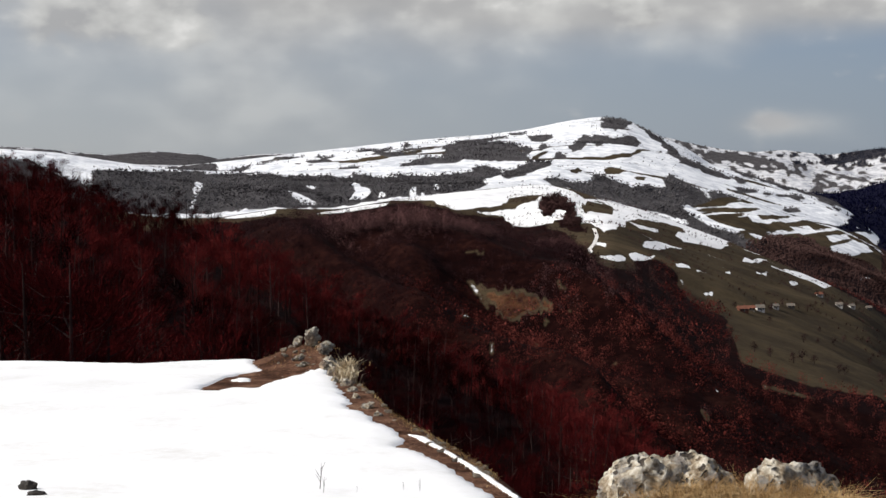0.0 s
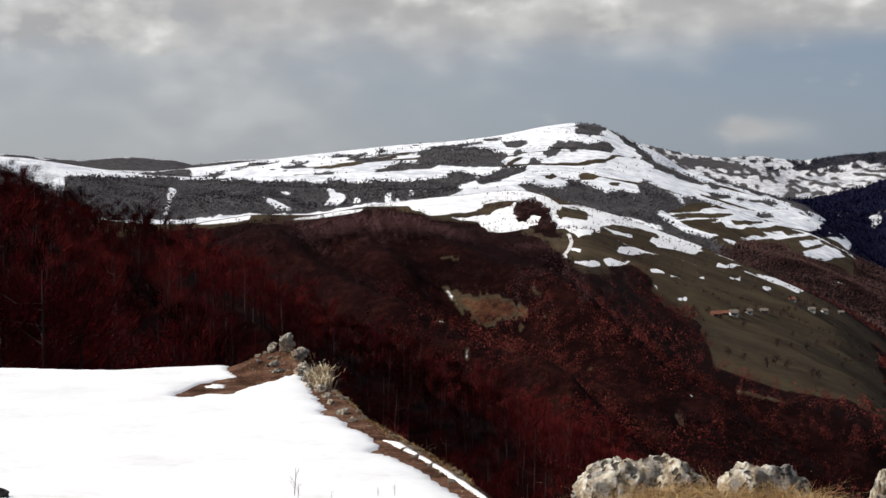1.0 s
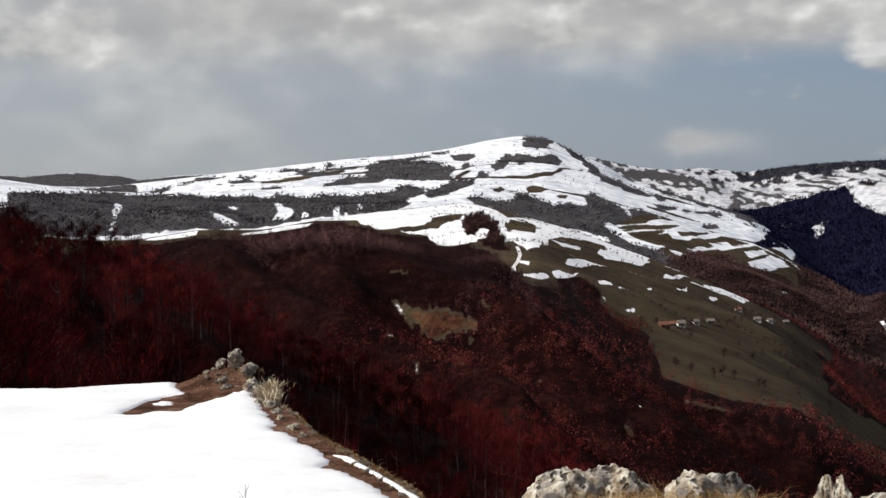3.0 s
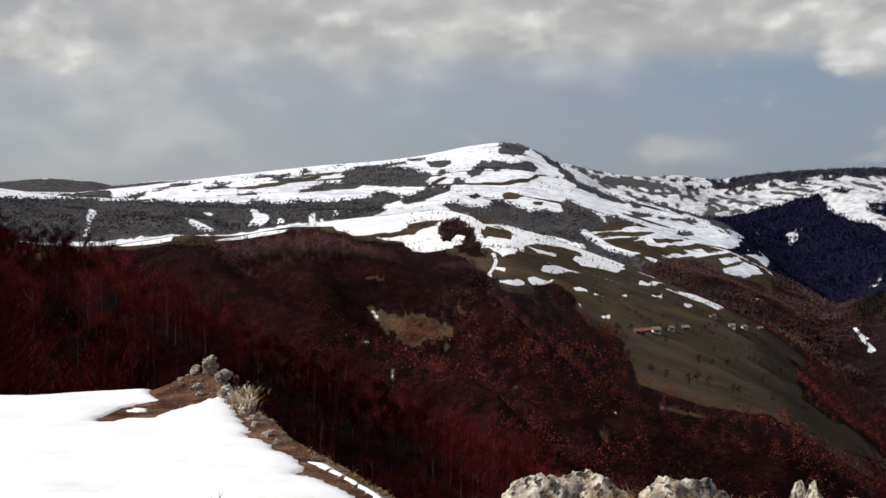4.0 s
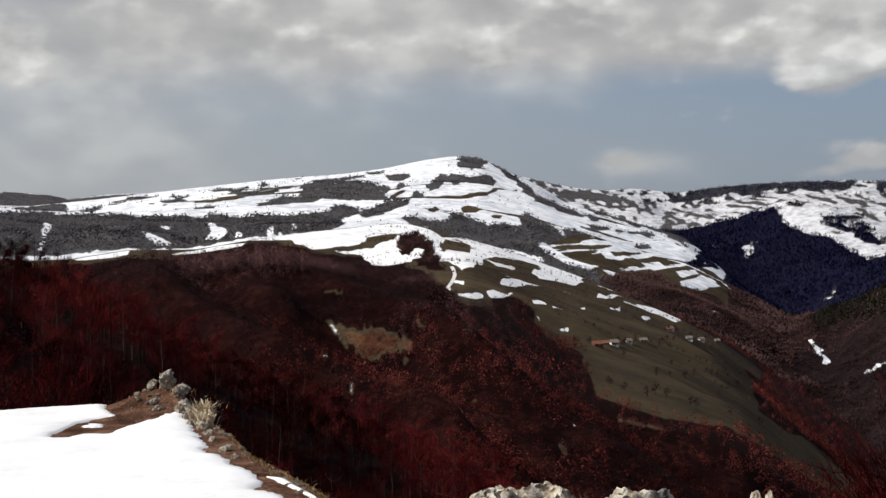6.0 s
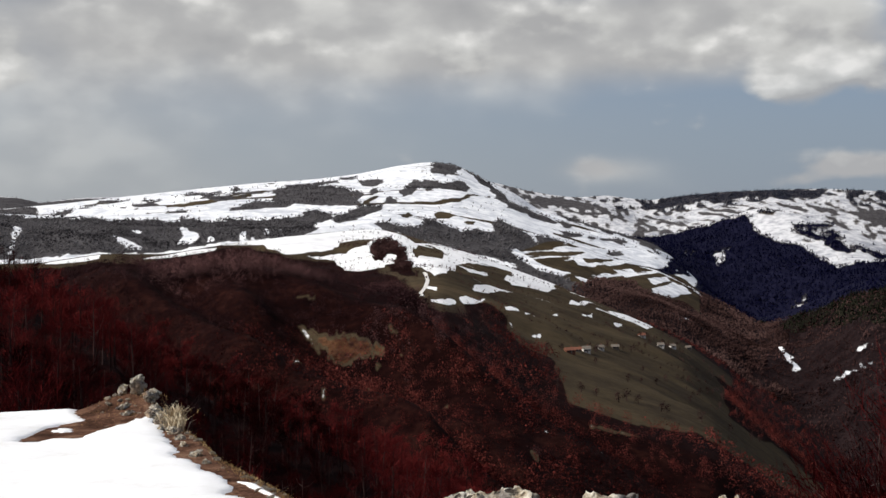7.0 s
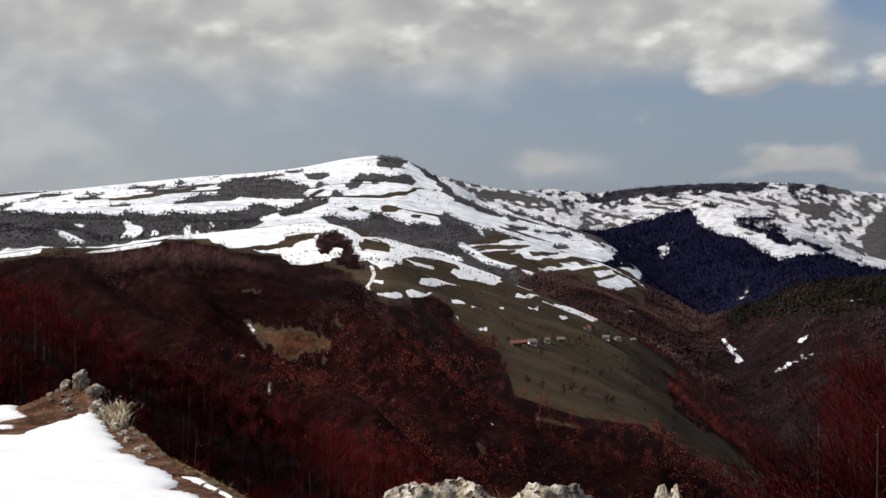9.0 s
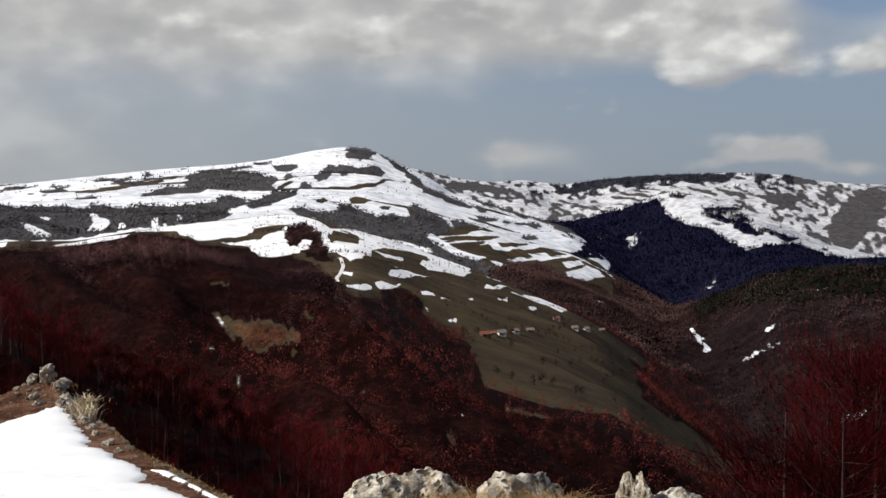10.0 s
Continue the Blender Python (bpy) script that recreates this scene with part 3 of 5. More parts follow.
cover("snow", "upland", (-47, 1741), (-35, 1794), (-25, 1693), (-46, 1680))
cover("snow", "upland", (-12, 1898), (-4, 1883), (-6, 1721), (-13, 1728))
cover("wood", "upland", (400, 1870), (424, 1788), (451, 1728), (473, 1510), (511, 1384), (489, 1317), (423, 1453), (314, 1606))
cover("wood", "upland", (436, 1996), (495, 2049), (594, 1991), (636, 1947), (698, 1896), (488, 1319), (445, 1420), (415, 1620), (417, 1867))
cover("wood", "upland", (631, 1962), (698, 1895), (746, 1792), (773, 1705), (790, 1557), (904, 1434), (500, 788), (404, 1483), (420, 1551))
cover("wood", "mountain", (853, 2050), (958, 2112), (981, 1932), (1142, 1810), (1227, 1947), (1073, 2115), (1005, 2218), (952, 2290))
cover("wood", "mountain", (-991, 2709), (-765, 2084), (-415, 2224), (-530, 2841))
cover("wood", "range", (-1545, 4218), (-1296, 4306), (-1051, 4376), (-815, 4426), (-589, 4441), (-529, 3980), (-1381, 3766))
cover("wood", "mountain", (5, 2458), (26, 2506), (67, 2448), (117, 2585), (146, 2510), (142, 2260), (149, 2191), (150, 2125), (104, 2135), (38, 2156), (4, 2131), (1, 2274))
cover("wood", "mountain", (-74, 2117), (-50, 2183), (-19, 2231), (5, 2211), (22, 2129), (-29, 2111), (-71, 2091))
cover("meadow", "mountain", (146, 2147), (198, 2149), (283, 2170), (344, 2228), (458, 2535), (449, 2489), (338, 2190), (279, 2138), (196, 2131), (144, 2124))
cover("wood", "mountain", (183, 2697), (241, 2634), (222, 2581), (187, 2573))
cover("wood", "mountain", (344, 2708), (393, 2971), (427, 2961), (459, 2934), (406, 2702), (377, 2652), (346, 2658))
cover("wood", "mountain", (238, 2290), (298, 2630), (318, 2588), (350, 2593), (357, 2556), (403, 2619), (423, 2583), (352, 2322), (344, 2504), (283, 2256), (300, 2538), (255, 2223), (234, 2204))
cover("wood", "mountain", (189, 2367), (220, 2566), (193, 2270), (178, 2232))
cover("wood", "mountain", (152, 2309), (172, 2362), (156, 2199), (149, 2187))
cover("meadow", "mountain", (158, 2165), (184, 2230), (195, 2225), (162, 2141))
cover("wood", "mountain", (193, 2139), (208, 2205), (222, 2173), (211, 2134))
cover("wood", "mountain", (459, 2934), (483, 2912), (504, 2796), (491, 2548), (487, 2437), (524, 2475), (551, 2335), (541, 2279), (516, 2280), (483, 2303), (442, 2264), (467, 2554), (462, 2744))
cover("meadow", "mountain", (-200, 2336), (-162, 2276), (-89, 2387), (-44, 2415), (-40, 2363), (-85, 2275), (-158, 2227), (-190, 2229))
cover("wood", "mountain", (-182, 2135), (-153, 2150), (-132, 2081), (-177, 2073))
cover("wood", "mountain", (-95, 2873), (-81, 2911), (-63, 2511), (-81, 2515))
cover("wood", "mountain", (721, 2661), (772, 2588), (825, 2510), (809, 2480), (743, 2533), (721, 2661))
cover("meadow", "mountain", (600, 2009), (649, 2004), (709, 2028), (705, 1910), (710, 1904), (632, 1981), (548, 2042), (521, 2054))
cover("snow", "mountain", (620, 1991), (663, 1983), (672, 1946), (632, 1981))
cover("snow", "mountain", (673, 1941), (699, 1915), (698, 1917), (666, 1948))
cover("snow", "mountain", (575, 2028), (612, 1999), (624, 1988), (584, 2023))
cover("wood", "upland", (-196, 1957), (-169, 1973), (-137, 1997), (-107, 1962), (-79, 1986), (-46, 1990), (-13, 1989), (40, 1974), (54, 2060), (72, 2083), (90, 2037), (97, 1991), (81, 1941), (52, 1892), (40, 1761), (18, 1721), (-7, 1722), (-12, 1889), (-15, 1711), (-35, 1692), (-40, 1770), (-48, 1735), (-53, 1687), (-68, 1691), (-79, 1672), (-86, 1742), (-89, 1718), (-106, 1788), (-125, 1846), (-141, 1854), (-159, 1863), (-185, 1850))
cover("snow", "upland", (-153, 1935), (-124, 1840), (-103, 1747), (-109, 1700), (-127, 1700), (-126, 1764))
cover("snow", "upland", (-89, 1727), (-86, 1747), (-81, 1710), (-84, 1693))
cover("wood", "upland", (98, 2005), (118, 2025), (143, 2098), (183, 2105), (182, 2055), (154, 1981), (130, 1909), (106, 1893), (94, 1918))
cover("meadow", "upland", (207, 1966), (225, 2028), (228, 1995), (212, 1928), (203, 1932))
cover("meadow", "upland", (269, 2030), (287, 2069), (307, 2031), (286, 1979), (264, 1973))
cover("meadow", "upland", (370, 2105), (389, 2098), (404, 2093), (399, 2095), (375, 2104))
cover("meadow", "upland", (310, 1975), (334, 2003), (324, 1957), (311, 1951))
cover("wood", "upland", (328, 2119), (340, 2116), (338, 2116), (330, 2118))
cover("wood", "upland", (153, 1881), (174, 1892), (182, 1876), (199, 1869), (227, 1879), (242, 1961), (255, 1974), (263, 1942), (269, 1919), (278, 1889), (296, 1887), (321, 1899), (358, 1951), (364, 2015), (388, 2066), (401, 2053), (409, 2018), (425, 2005), (420, 1937), (431, 1902), (458, 1906), (417, 1736), (398, 1716), (394, 1754), (386, 1775), (368, 1771), (367, 1809), (358, 1808), (354, 1764), (357, 1720), (345, 1700), (327, 1716), (311, 1739), (290, 1741), (269, 1739), (253, 1776), (234, 1791), (205, 1804), (189, 1820), (169, 1832))
cover("meadow", "upland", (383, 1847), (427, 1926), (489, 2036), (537, 2038), (578, 2018), (608, 1992), (638, 1967), (667, 1918), (673, 1859), (526, 1441), (482, 1441), (474, 1548), (443, 1592), (408, 1604), (393, 1665), (377, 1736), (361, 1780))
cover("wood", "upland", (421, 1624), (506, 1760), (533, 1771), (545, 1703), (616, 1744), (607, 1664), (441, 1207), (450, 1344), (452, 1476), (438, 1575))
cover("snow", "upland", (446, 1919), (528, 2042), (566, 2025), (595, 2005), (579, 2018), (508, 1963), (445, 1890))
cover("snow", "upland", (468, 1876), (541, 2019), (586, 2012), (596, 2005), (561, 1949), (486, 1811), (455, 1788))
cover("meadow", "upland", (489, 1888), (577, 2018), (568, 1993), (482, 1829))
cover("snow", "upland", (566, 2025), (610, 1991), (618, 1984), (598, 2002), (579, 2018))
cover("snow", "upland", (526, 1849), (588, 1954), (580, 1878), (536, 1809))
cover("snow", "upland", (586, 1858), (643, 1940), (638, 1907), (585, 1828))
cover("snow", "upland", (555, 1736), (615, 1842), (649, 1917), (663, 1862), (617, 1795), (608, 1809), (558, 1719))
cover("snow", "upland", (367, 1839), (380, 1749), (402, 1704), (424, 1692), (397, 1649), (372, 1677), (359, 1747))
cover("snow", "upland", (422, 1727), (425, 1672), (446, 1655), (422, 1629))
cover("snow", "upland", (555, 1728), (643, 1896), (666, 1916), (658, 1851), (581, 1739))
cover("snow", "upland", (583, 1837), (648, 1940), (641, 1907), (581, 1807))
cover("snow", "upland", (665, 1940), (689, 1917), (677, 1840), (679, 1916))
cover("snow", "upland", (508, 1477), (543, 1532), (533, 1505), (507, 1467))
cover("snow", "upland", (674, 1560), (656, 1496), (636, 1433), (618, 1366), (612, 1342), (603, 1345), (621, 1408), (648, 1492))
cover("snow", "upland", (597, 1242), (615, 1241), (621, 1213), (628, 1202), (623, 1195), (616, 1215), (596, 1228))
cover("snow", "upland", (650, 1285), (657, 1251), (652, 1237), (643, 1264))
cover("snow", "upland", (733, 1327), (749, 1332), (761, 1323), (741, 1288), (725, 1288), (726, 1309))
cover("snow", "upland", (510, 885), (521, 877), (522, 858), (514, 848), (505, 863))
cover("snow", "meadow", (-55, 1299), (-18, 1337), (52, 1404), (88, 1451), (132, 1490), (152, 1424), (153, 1321), (200, 1448), (222, 1433), (252, 1409), (275, 1385), (289, 1359), (302, 1332), (311, 1313), (259, 1152), (220, 1061), (201, 1028), (197, 1055), (175, 993), (156, 960), (151, 998), (112, 783), (100, 755), (100, 814), (107, 945), (87, 956), (79, 953), (65, 944), (56, 956), (52, 1074), (30, 1097), (23, 1107), (9, 1095), (-11, 1207), (-39, 1272))
cover("meadow", "meadow", (12, 1095), (33, 1118), (55, 1132), (67, 1238), (89, 1309), (109, 1323), (87, 1190), (66, 1119), (49, 1108), (30, 1102))
cover("meadow", "meadow", (133, 1165), (156, 1314), (176, 1348), (182, 1300), (145, 1038), (136, 1057), (114, 981))
cover("meadow", "meadow", (151, 998), (193, 1171), (233, 1286), (256, 1293), (249, 1244), (199, 1042), (173, 983), (189, 1057), (160, 990))
cover("meadow", "meadow", (110, 772), (158, 960), (168, 953), (135, 811), (109, 748))
cover("snow", "meadow", (78, 604), (95, 637), (95, 627), (82, 583), (76, 590))
cover("snow", "meadow", (128, 773), (173, 912), (182, 909), (138, 769), (122, 738))
cover("snow", "meadow", (100, 655), (108, 681), (115, 680), (137, 740), (108, 651), (98, 629))
cover("snow", "meadow", (211, 1076), (249, 1200), (274, 1237), (296, 1251), (237, 1045), (222, 1043), (200, 1011))
cover("snow", "meadow", (133, 695), (150, 747), (143, 698), (130, 675))
cover("snow", "meadow", (148, 706), (166, 760), (162, 743), (144, 686))
cover("snow", "meadow", (245, 998), (297, 1144), (336, 1245), (263, 1023))
cover("snow", "meadow", (229, 885), (262, 977), (253, 943), (219, 844))
cover("snow", "meadow", (316, 1129), (357, 1202), (366, 1175), (371, 1152), (340, 1077), (331, 1096), (314, 1090))
cover("snow", "meadow", (136, 635), (145, 651), (144, 639), (137, 628))
cover("snow", "meadow", (274, 957), (311, 1060), (281, 958), (269, 934))
cover("snow", "meadow", (88, 700), (94, 691), (89, 663), (85, 675))
cover("snow", "meadow", (125, 643), (129, 647), (129, 643), (124, 638))
cover("snow", "meadow", (185, 792), (194, 816), (189, 794), (180, 772))
cover("snow", "meadow", (120, 619), (127, 637), (126, 631), (119, 616))
cover("snow", "meadow", (305, 936), (321, 974), (313, 947), (298, 915))
cover("wood", "spur", (1029, 3450), (1086, 3357), (1085, 3065), (1157, 3200), (1204, 3171), (1268, 3212), (1286, 3126), (1289, 3026), (1323, 2926), (1325, 2798), (1308, 2702), (1359, 2688), (1470, 2733), (1466, 2633), (1510, 2627), (1209, 2101), (1102, 2272), (948, 2493), (764, 2740))
cover("wood", "spur", (1029, 3450), (1124, 3420), (1201, 3394), (1269, 3344), (1318, 3274), (1288, 3129), (1204, 3171), (1099, 3103), (995, 3332))
cover("snow", "spur", (1149, 3077), (1192, 3077), (1162, 3008), (1121, 2972))
cover("snow", "spur", (1161, 2618), (1193, 2606), (1093, 2285), (1080, 2305), (1152, 2549))
cover("wood", "spur", (1376, 3079), (1427, 2949), (1422, 2815), (1390, 2810), (1380, 2916), (1359, 3040))
cover("wood", "spur", (1443, 2886), (1524, 2834), (1470, 2762), (1429, 2828))
cover("wood", "range", (1254, 4205), (1402, 4269), (1501, 4242), (1689, 4171), (1853, 4101), (1930, 4044), (1844, 3935), (1657, 4090), (1474, 4166), (1328, 4172))
cover("wood", "range", (2075, 3993), (2182, 3936), (2137, 3876), (2047, 3889))
cover("wood", "range", (1954, 3976), (2028, 4017), (2020, 3951), (1954, 3913))
cover("wood", "range", (900, 4290), (1039, 4347), (1156, 4152), (1155, 4074), (1016, 4166), (902, 4202))
cover("wood", "range", (1902, 3767), (1981, 3726), (1932, 3595), (1872, 3591), (1847, 3658))
cover("wood", "range", (1928, 3413), (2110, 3635), (2258, 3783), (2350, 3765), (2205, 3530), (2081, 3402), (1895, 3232), (1876, 3295))
cover("wood", "meadow", (93, 1155), (109, 1267), (126, 1301), (118, 1130), (107, 978), (94, 823), (89, 748), (84, 799), (90, 943), (88, 968), (96, 963), (100, 990), (100, 1033), (95, 1029), (90, 988), (82, 995), (88, 1099))
cover("snow", "meadow", (95, 1027), (100, 1027), (100, 990), (96, 964), (88, 969), (91, 993))

# broken snow among the trees of the far slopes, and scraps of it in the woods
a, b = WHERE["range"]
speck = fractal(LAND_X[a:b] * 2.2, LAND_Z[a:b] * 3, 34.0, 3, 71, 0.7)
WOODED[a:b] = np.maximum(WOODED[a:b], np.clip((speck + 0.05) / 0.24, 0, 1) * (AZ > 5))
# right flank: wood specks, thickened to grey the snow that lies in shade
a, b = WHERE["mountain"]
speck = fractal(LAND_X[a:b], LAND_Z[a:b] * 6, 60.0, 4, 77)
WOODED[a:b] = np.maximum(WOODED[a:b], np.clip((speck - np.where(AZ < 4, 0.18, 0.10)) / 0.22, 0, 1) * ((AZ < 4) | (AZ > 13.5)))
a, b = WHERE["spur"]
speck = fractal(LAND_X[a:b], LAND_Z[a:b] * 5, 50.0, 4, 79)
WOODED[a:b] = np.maximum(WOODED[a:b], np.clip((speck - 0.22) / 0.22, 0, 1))
SNOWY[WHERE["upland"][0]:] = np.minimum(SNOWY[WHERE["upland"][0]:], np.clip(1.3 - 1.5 * WOODED[WHERE["upland"][0]:], 0, 1))
a, b = WHERE["mid_wood"]
SNOWY[a:b] = np.maximum(SNOWY[a:b], (fractal(LAND_X[a:b], LAND_Y[a:b] * 0.6, 7.0, 3, 83) > 0.66) * 0.62)
# strips of snow along the terraces of the meadow, and strips of bare grass along the mountain's
a, b = WHERE["meadow"]
strip = fractal(LAND_X[a:b] * 0.16, LAND_Y[a:b] * 0.8, 13.0, 3, 61) - 0.25 * np.abs(fractal(LAND_X[a:b], LAND_Y[a:b], 90.0, 2, 63))
zone = (AZ > 6.8) & (AZ < 18) & (LAND_R[a:b] > 760 - 12 * (AZ - 7)) & (WOODED[a:b] < 0.5)
SNOWY[a:b] = np.maximum(SNOWY[a:b], (strip > 0.50) & zone)
for name, lo, hi, least in (("upland", 2, 20, 0.50), ("mountain", -12, 19, 0.47)):
    a, b = WHERE[name]
    strip = fractal(LAND_X[a:b] * 0.12, LAND_Y[a:b] * 0.75, 22.0, 4, 65)
    SNOWY[a:b] = np.where((strip > least) & (AZ > lo) & (AZ < hi), 0.0, SNOWY[a:b])
a, b = WHERE["upland"]
strip = fractal(LAND_X[a:b] * 0.10, LAND_Z[a:b] * 6.0, 12.0, 3, 67)
SNOWY[a:b] = np.maximum(SNOWY[a:b], (strip > 0.30) & (WOODED[a:b] < 0.5) & (AZ > 10) & (AZ < 19))
# heath between the trees of the ridge, in bands that run down to the right
a, b = WHERE["mid_wood"]
x, y = LAND_X[a:b], LAND_Y[a:b]
open_heath = fractal(x * 1.6, y * 0.7, 34.0, 4, 9)
WOODED[a:b] = np.where((open_heath > 0.60) & (AZ > -4), -1.0, WOODED[a:b])
# woods close the foot of the valley
a, b = WHERE["meadow"][0], WHERE["b3"][1]
WOODED[a:b], SNOWY[a:b] = np.where(EAST[a:b] > 21.4, 1.0, WOODED[a:b]), np.where(EAST[a:b] > 21.4, 0.0, SNOWY[a:b])
# the field runs on down to the right
cover("meadow", "meadow", (343, 981), (369, 955), (247, 644), (269, 652), (337, 753), (306, 636), (206, 440), (180, 429), (155, 419), (153, 450), (108, 441), (118, 505), (177, 658))
# beech woods below, haze-greyed woods on the heights; below zero, floor painted dark for cloud shadow
BEECH = np.ones_like(LAND_R)
a, b = WHERE["upland"]
BEECH[a:] = 0.0
BEECH[a:b] = np.clip((EAST[a:b] - 12.5) / 3.5, 0, 1) * np.clip((-1.2 - SLOPE[a:b]) / 1.2, 0, 1)
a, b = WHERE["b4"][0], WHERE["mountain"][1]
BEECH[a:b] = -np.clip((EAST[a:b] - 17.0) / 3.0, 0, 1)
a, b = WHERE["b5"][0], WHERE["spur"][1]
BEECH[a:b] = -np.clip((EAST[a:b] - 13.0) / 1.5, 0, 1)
# far crest: half the navy floor, for a haze-blue ground colour
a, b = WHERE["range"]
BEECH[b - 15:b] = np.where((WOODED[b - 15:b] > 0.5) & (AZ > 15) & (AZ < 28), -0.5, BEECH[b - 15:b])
for name in ("upland", "mountain", "spur", "range"):
    a, b = WHERE[name]
    SNOWY[a:b] = np.maximum(SNOWY[a:b], WOODED[a:b] * np.clip(1 - np.abs(BEECH[a:b]), 0.2, 1) * (0.05 + 0.60 * fractal(LAND_X[a:b], LAND_Z[a:b] * 4, 30.0, 4, 91, 0.65)))


def softened(q):
    """The cover with its edges blended over neighbouring points."""
    q = np.pad(q, ((0, 0), (1, 1)), mode="edge")
    q = 0.25 * q[:, :-2] + 0.5 * q[:, 1:-1] + 0.25 * q[:, 2:]
    out = q.copy()
    out[1:-1] = 0.22 * q[:-2] + 0.56 * q[1:-1] + 0.22 * q[2:]
    return out


SNOWY = softened(SNOWY)
IN_WOOD = WOODED > 0.5
for name, times in (("mid_wood", 1), ("meadow", 2)):
    a = WHERE[name][0]
    for _ in range(times):
        WOODED[a:] = softened(WOODED[a:])
a, b = WHERE["b5"][0] - 1, WHERE["b5"][1] + 1
SNOWY[a:b, AZ > 13], WOODED[a:b, AZ > 13] = 0.0, 1.0


def land_sheet(name, first, last, mats, label, step=1):
    """A strip of the land from one profile row to another, all round the compass."""
    keep = np.unique(np.r_[np.arange(0, len(AZ), step), len(AZ) - 1])
    x, y, z = LAND_X[first:last, keep], LAND_Y[first:last, keep], LAND_Z[first:last, keep]
    rows, cols = x.shape
    i, j = np.meshgrid(np.arange(rows - 1), np.arange(cols - 1), indexing="ij")
    v = (i * cols + j).ravel()
    faces = np.stack([v, v + cols, v + cols + 1, v + 1], 1)
    me = mesh_of(name, np.stack([x, y, z], 2).reshape(-1, 3), faces, mats, True)
    for key, values in (("snow", SNOWY), ("wood", WOODED), ("beech", BEECH)):
        me.attributes.new(key, "FLOAT", "POINT").data.foreach_set("value", values[first:last, keep].astype(np.float32).ravel())
    if first == 0:
        me.polygons.foreach_set("material_index", (i.ravel() < WHERE["knoll"][1] + 4).astype(np.int32))
    return tagged(new(name, me), label, name.replace("_", " "), kind="structure")


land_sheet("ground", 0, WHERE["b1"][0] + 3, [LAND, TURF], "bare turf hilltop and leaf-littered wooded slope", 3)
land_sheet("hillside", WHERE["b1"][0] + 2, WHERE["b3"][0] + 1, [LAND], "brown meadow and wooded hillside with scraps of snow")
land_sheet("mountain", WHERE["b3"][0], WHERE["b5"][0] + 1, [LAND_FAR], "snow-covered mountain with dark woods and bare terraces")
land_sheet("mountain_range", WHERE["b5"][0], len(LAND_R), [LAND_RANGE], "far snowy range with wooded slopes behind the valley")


# ---- bare trees ----
def blades(origin, way, length, width, spin):
    """Thin three-cornered twigs, one each: their corners, n x 3 x 3."""
    side = np.cross(way, np.stack([np.cos(spin), np.sin(spin), 0.3 * np.ones_like(spin)], 1))
    side /= np.linalg.norm(side, axis=1)[:, None] + 1e-9
    return np.stack([origin - side * width[:, None] / 2, origin + side * width[:, None] / 2, origin + way * length[:, None]], 1)


def tube(points, radii, sides=5):
    points = np.array(points, float)
    v, f = [], []
    for i, (p, r) in enumerate(zip(points, radii)):
        for k in range(sides):
            a = 2 * math.pi * k / sides
            v.append(p + (r * math.cos(a), r * math.sin(a), 0))
    for i in range(len(points) - 1):
        for k in range(sides):
            a, b = i * sides + k, i * sides + (k + 1) % sides
            f += [(a, b, b + sides), (a, b + sides, a + sides)]
    return v, f


def bare_tree(rng, height, limbs, twigs, width):
    """Trunk and limbs as tubes, and a rounded crown of fine twigs: two pairs of corners and faces."""
    lean = rng.normal(0, 0.05, 2)
    tips = [np.array((lean[0] * s * height, lean[1] * s * height, s * height)) for s in (0, 0.3, 0.6, 0.92)]
    v, f = tube(tips, (0.016 * height, 0.012 * height, 0.008 * height, 0.002 * height))
    org, way = [], []
    spread = height * rng.uniform(0.24, 0.32)
    for i in range(limbs):
        s = rng.uniform(0.22, 0.85)
        base = np.array((lean[0] * s * height, lean[1] * s * height, s * height))
        a = i * 2.4 + rng.uniform(-0.5, 0.5)
        out = spread * (1.05 - abs(s - 0.45)) * rng.uniform(0.7, 1.1)
        tip = base + (math.cos(a) * out, math.sin(a) * out, height * rng.uniform(0.16, 0.34) * (1.15 - s))
        v2, f2 = tube((base, (base * 0.45 + tip * 0.55) + (0, 0, -0.03 * height), tip), (0.006 * height, 0.004 * height, 0.001 * height), 3)
        f += [tuple(k + len(v) for k in q) for q in f2]
        v += v2
        org.append(base)
        way.append(tip - base)
    org, way = np.array(org), np.array(way)
    pick = rng.integers(0, limbs, twigs)
    s = rng.uniform(0.25, 1.0, twigs)[:, None]
    o = org[pick] + way[pick] * s + rng.normal(0, 0.035 * height, (twigs, 3))
    d = way[pick] / np.linalg.norm(way[pick], axis=1)[:, None] + rng.normal(0, 0.60, (twigs, 3)) + (0, 0, 0.95)
    d /= np.linalg.norm(d, axis=1)[:, None]
    c = blades(o, d, rng.uniform(0.045, 0.105, twigs) * height, np.full(twigs, width) * rng.uniform(0.6, 1.3, twigs), rng.uniform(0, 6.3, twigs))
    return np.array(v), np.array(f), c.reshape(-1, 3), np.arange(twigs * 3).reshape(-1, 3)


